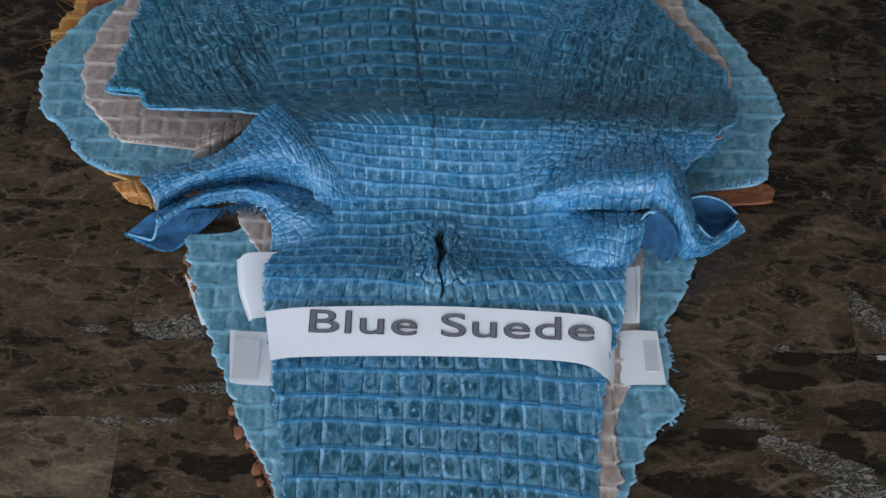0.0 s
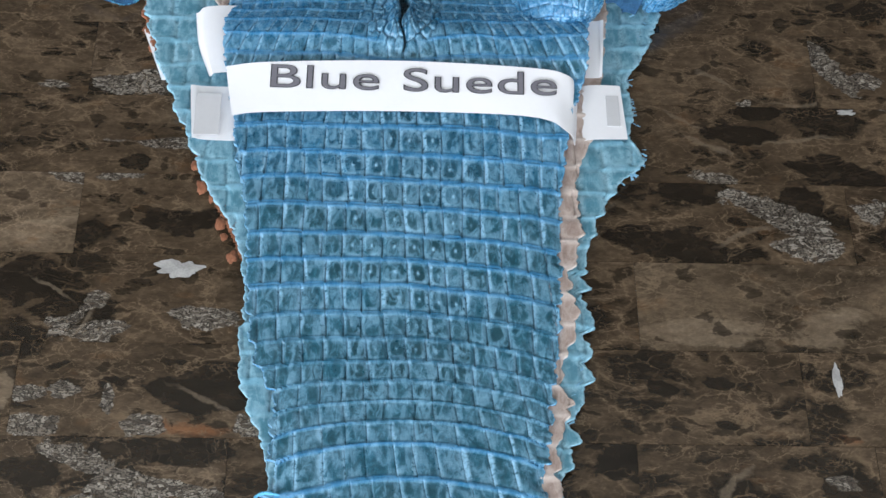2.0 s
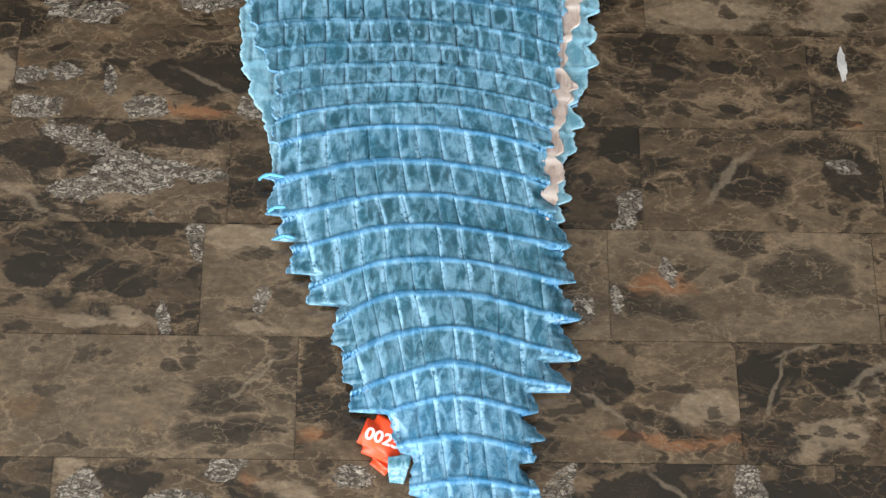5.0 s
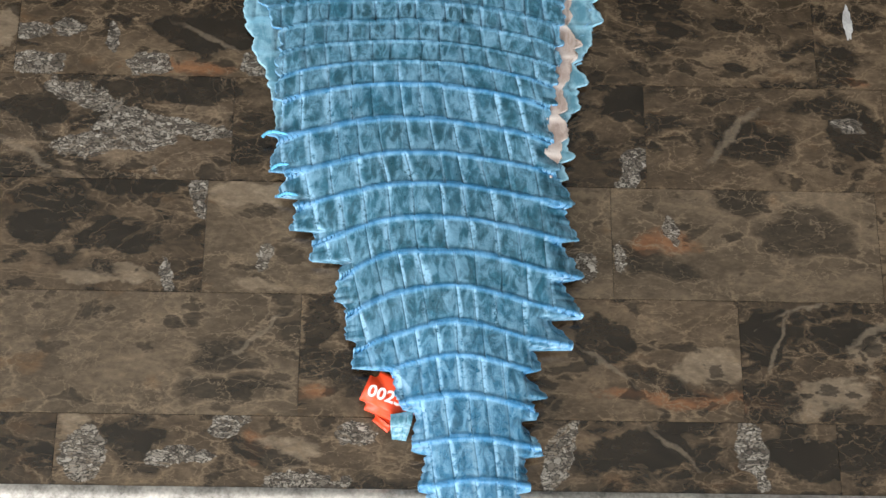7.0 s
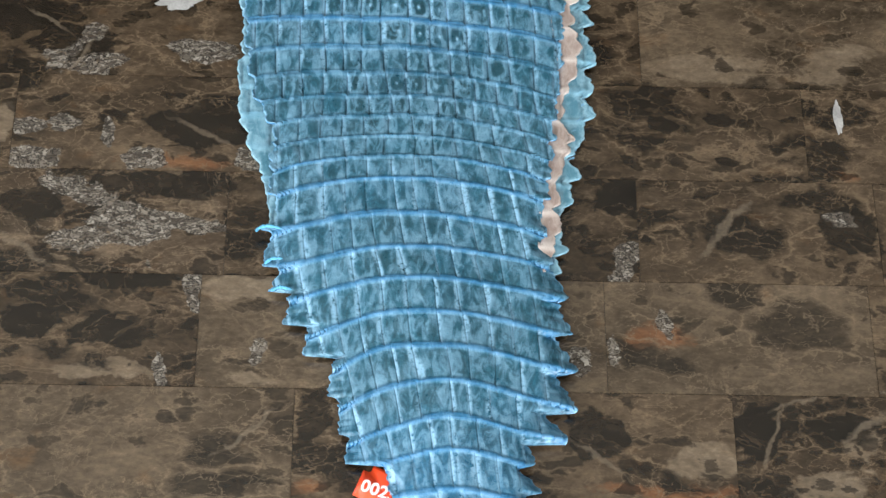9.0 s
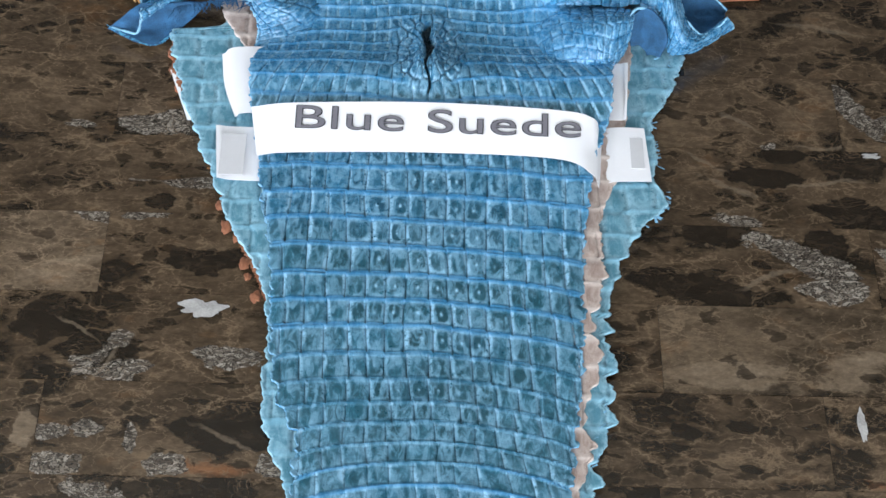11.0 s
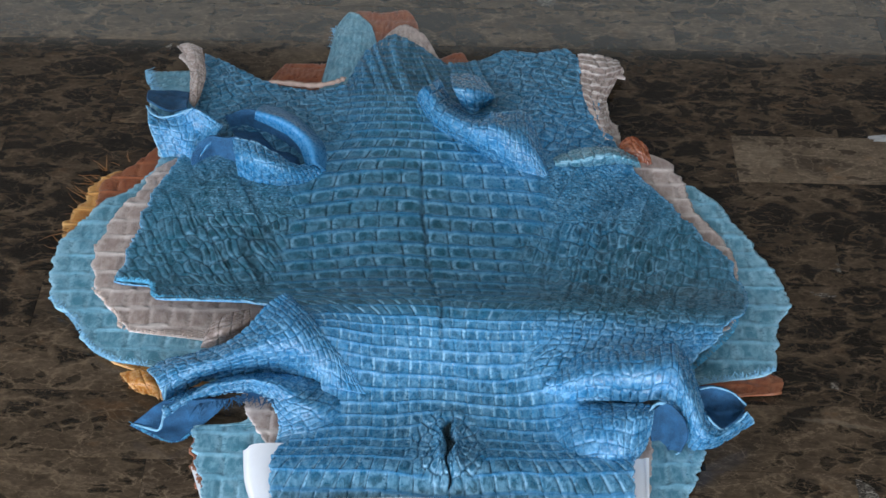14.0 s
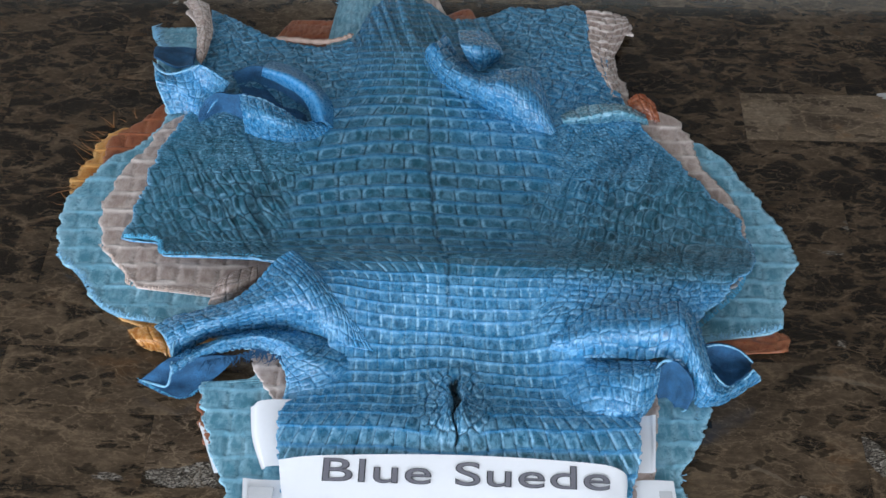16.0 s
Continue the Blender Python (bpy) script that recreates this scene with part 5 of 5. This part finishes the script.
fold("flap", OCHRE_FLAP, M_OCHRE, ochre, "creased ochre corner of leg skin", 0.016, 36, 0.3, 0.5, ragged=0.0015, free="lb")
fringe("fringe", [(OCHRE_FLAP[k][0][0], OCHRE_FLAP[k][0][1], 0.004) for k in (2, 1, 0)], M_OCHRE, ochre, 26, 0.006, 37)
fringe("fringe", [(-0.364, 1.16, 0.002), (-0.353, 1.237, 0.002), (-0.344, 1.277, 0.002), (-0.318, 1.30, 0.002)][::-1], M_OCHRE, ochre, 26, 0.02, 12)


# ---------------------------------------------------------------- paper strips, lettering and tag
def paper(name, label, cage, tape=()):
    root = thing(name, label, "paper strip", group="paper strips")
    g = spline(np.swapaxes(spline(cage, 40), 0, 1), 150)
    g = np.swapaxes(g, 0, 1)
    flat = np.zeros(g.shape[:2])
    leather("sheet", g, flat, np.zeros((*g.shape[:2], 4)), M_PAPER, root, "", 0.0002, closed=True, smooth=False)
    for x0, x1, y0, y1, z in tape:
        part("tape", box(x0, x1, y0, y1, z, z + 0.0004), M_TAPE, root, "piece of dull clear tape")
    return root


name_strip = paper("paper_strip", "white paper strip printed Blue Suede across the hide", [
    [(-0.135, 0.846, 0.025), (-0.10, 0.850, 0.0265), (0.0, 0.8535, 0.0265), (0.10, 0.849, 0.0265), (0.130, 0.845, 0.023), (0.138, 0.839, 0.012)],
    [(-0.132, 0.826, 0.022), (-0.10, 0.829, 0.023), (0.0, 0.833, 0.0235), (0.10, 0.828, 0.023), (0.130, 0.820, 0.018), (0.137, 0.812, 0.010)],
    [(-0.128, 0.802, 0.0195), (-0.10, 0.806, 0.0195), (0.0, 0.809, 0.0195), (0.10, 0.806, 0.0195), (0.128, 0.793, 0.018), (0.134, 0.784, 0.012)]])


def lettering(name, body, size, wide, at, tilt, turn, material, parent, bold, raise_by):
    cu = bpy.data.curves.new(name, "FONT")
    cu.body, cu.size, cu.extrude, cu.offset, cu.space_character = body, size, 0.00012, bold, 1.05
    cu.materials.append(material)
    ob = new(name, cu)
    ob.parent = parent
    ob.matrix_local = pose(*at, tilt, 0, turn) @ pose(0, 0, raise_by) @ Matrix.Diagonal((wide, 1, 1, 1))
    return ob


lettering("lettering_outline", "Blue Suede", 0.0295, 1.63, (-0.1035, 0.8275, 0.0230), 8.5, -0.8, M_INK_EDGE, name_strip, 0.0003, 0.0007)
lettering("lettering", "Blue Suede", 0.0295, 1.63, (-0.1035, 0.8275, 0.0230), 8.5, -0.8, M_INK, name_strip, -0.0002, 0.0010)
paper("paper_strip", "white paper strip taped over the pale blue hide", [
    [(-0.163, 0.838, 0.0115), (-0.135, 0.839, 0.0085), (0.0, 0.842, 0.0072), (0.12, 0.844, 0.0085), (0.15, 0.845, 0.0118), (0.172, 0.845, 0.0115)],
    [(-0.158, 0.786, 0.0115), (-0.132, 0.786, 0.0085), (0.0, 0.788, 0.0072), (0.12, 0.790, 0.0085), (0.15, 0.791, 0.0118), (0.175, 0.792, 0.0115)]],
    [(-0.157, -0.138, 0.789, 0.829, 0.0119), (0.160, 0.170, 0.804, 0.834, 0.0121)])
paper("paper_strip", "curled white paper strip under the blue hide", [
    [(-0.165, 0.914, 0.0095), (-0.14, 0.918, 0.015), (0.0, 0.915, 0.0125), (0.14, 0.912, 0.012), (0.162, 0.908, 0.018)],
    [(-0.160, 0.88, 0.0095), (-0.138, 0.885, 0.015), (0.0, 0.885, 0.0125), (0.14, 0.882, 0.012), (0.160, 0.878, 0.018)],
    [(-0.149, 0.846, 0.0125), (-0.13, 0.85, 0.0135), (0.0, 0.853, 0.0125), (0.14, 0.852, 0.012), (0.158, 0.850, 0.016)]])
paper("paper_strip", "white paper strip with a corner showing under the pale blue hide", [
    [(-0.206, 0.900, 0.0046), (-0.12, 0.91, 0.0042), (0.10, 0.91, 0.0042)],
    [(-0.187, 0.848, 0.0046), (-0.10, 0.852, 0.0042), (0.10, 0.852, 0.0042)]])


def seal_tag():
    root = thing("seal_tag", "orange plastic numbered seal tag beside the tail tip", "tag", (-0.004, 0.306, TOP + 0.0008))
    root.rotation_euler = (0, 0, radians(-22))

    def plate(w, d, h, cut):
        bm = box(-w, w, -d, d, 0, h)
        upright = [e for e in bm.edges if abs(e.verts[0].co.z - e.verts[1].co.z) > h / 2]
        bmesh.ops.bevel(bm, geom=upright, offset=cut, segments=5, affect="EDGES")
        bmesh.ops.bevel(bm, geom=[e for e in bm.edges if abs(e.verts[0].co.z - e.verts[1].co.z) < 1e-6 and e.calc_face_angle(0) > 1], offset=0.0008, segments=2, affect="EDGES")
        return bm
    body = part("body", plate(0.0175, 0.0135, 0.0045, 0.005), M_TAG, root, "", True)
    body.location = (0, 0.002, 0.003)
    loop = part("strap", plate(0.010, 0.0045, 0.0028, 0.004), M_TAG, root, "folded orange strap", True)
    loop.location, loop.rotation_euler = (0.002, -0.0125, 0.0005), (0.1, 0, -0.3)
    lettering("lettering", "0025", 0.0108, 1.05, (-0.0146, -0.0025, 0.0072), 0, 3, M_TAG_INK, root, 0.0003, 0.0003)
    return root


seal_tag()
fold("loose_tip", [[(-0.003, 0.296, 0.010), (0.011, 0.298, 0.012)], [(-0.003, 0.288, 0.011), (0.010, 0.289, 0.013)], [(-0.002, 0.282, 0.003), (0.007, 0.281, 0.004)]], M_LIGHT, top, "small pale tip of leather beside the tag", 0.01, 35, 0.1, 0.3)


# ---------------------------------------------------------------- white flecks in the stone
def fleck(x, y, w, d, spikes, seed):
    rng = random.Random(seed)
    bm = bmesh.new()
    n = 40
    ring = []
    for k in range(n):
        a = 2 * math.pi * k / n
        r = 0.75 + 0.22 * math.sin(a * spikes + seed) * math.sin(a * 2.3 + 1) + 0.25 * noise.noise((2.2 * math.cos(a), 2.2 * math.sin(a), seed * 7.3)) + rng.uniform(-0.06, 0.06)
        ring.append(bm.verts.new((w * r * math.cos(a), d * r * math.sin(a), 0.0)))
    bm.faces.new(ring)
    ob = part("white_fleck", bm, M_CALCITE, counter, "milky white calcite fleck in the stone")
    ob.location = (x, y, TOP + 0.0003)


fleck(-0.159, 0.674, 0.021, 0.010, 5, 1)
fleck(0.312, 0.588, 0.0035, 0.015, 2, 2)
fleck(0.436, 1.366, 0.018, 0.007, 2, 3)
fleck(0.352, 0.832, 0.010, 0.004, 2, 4)
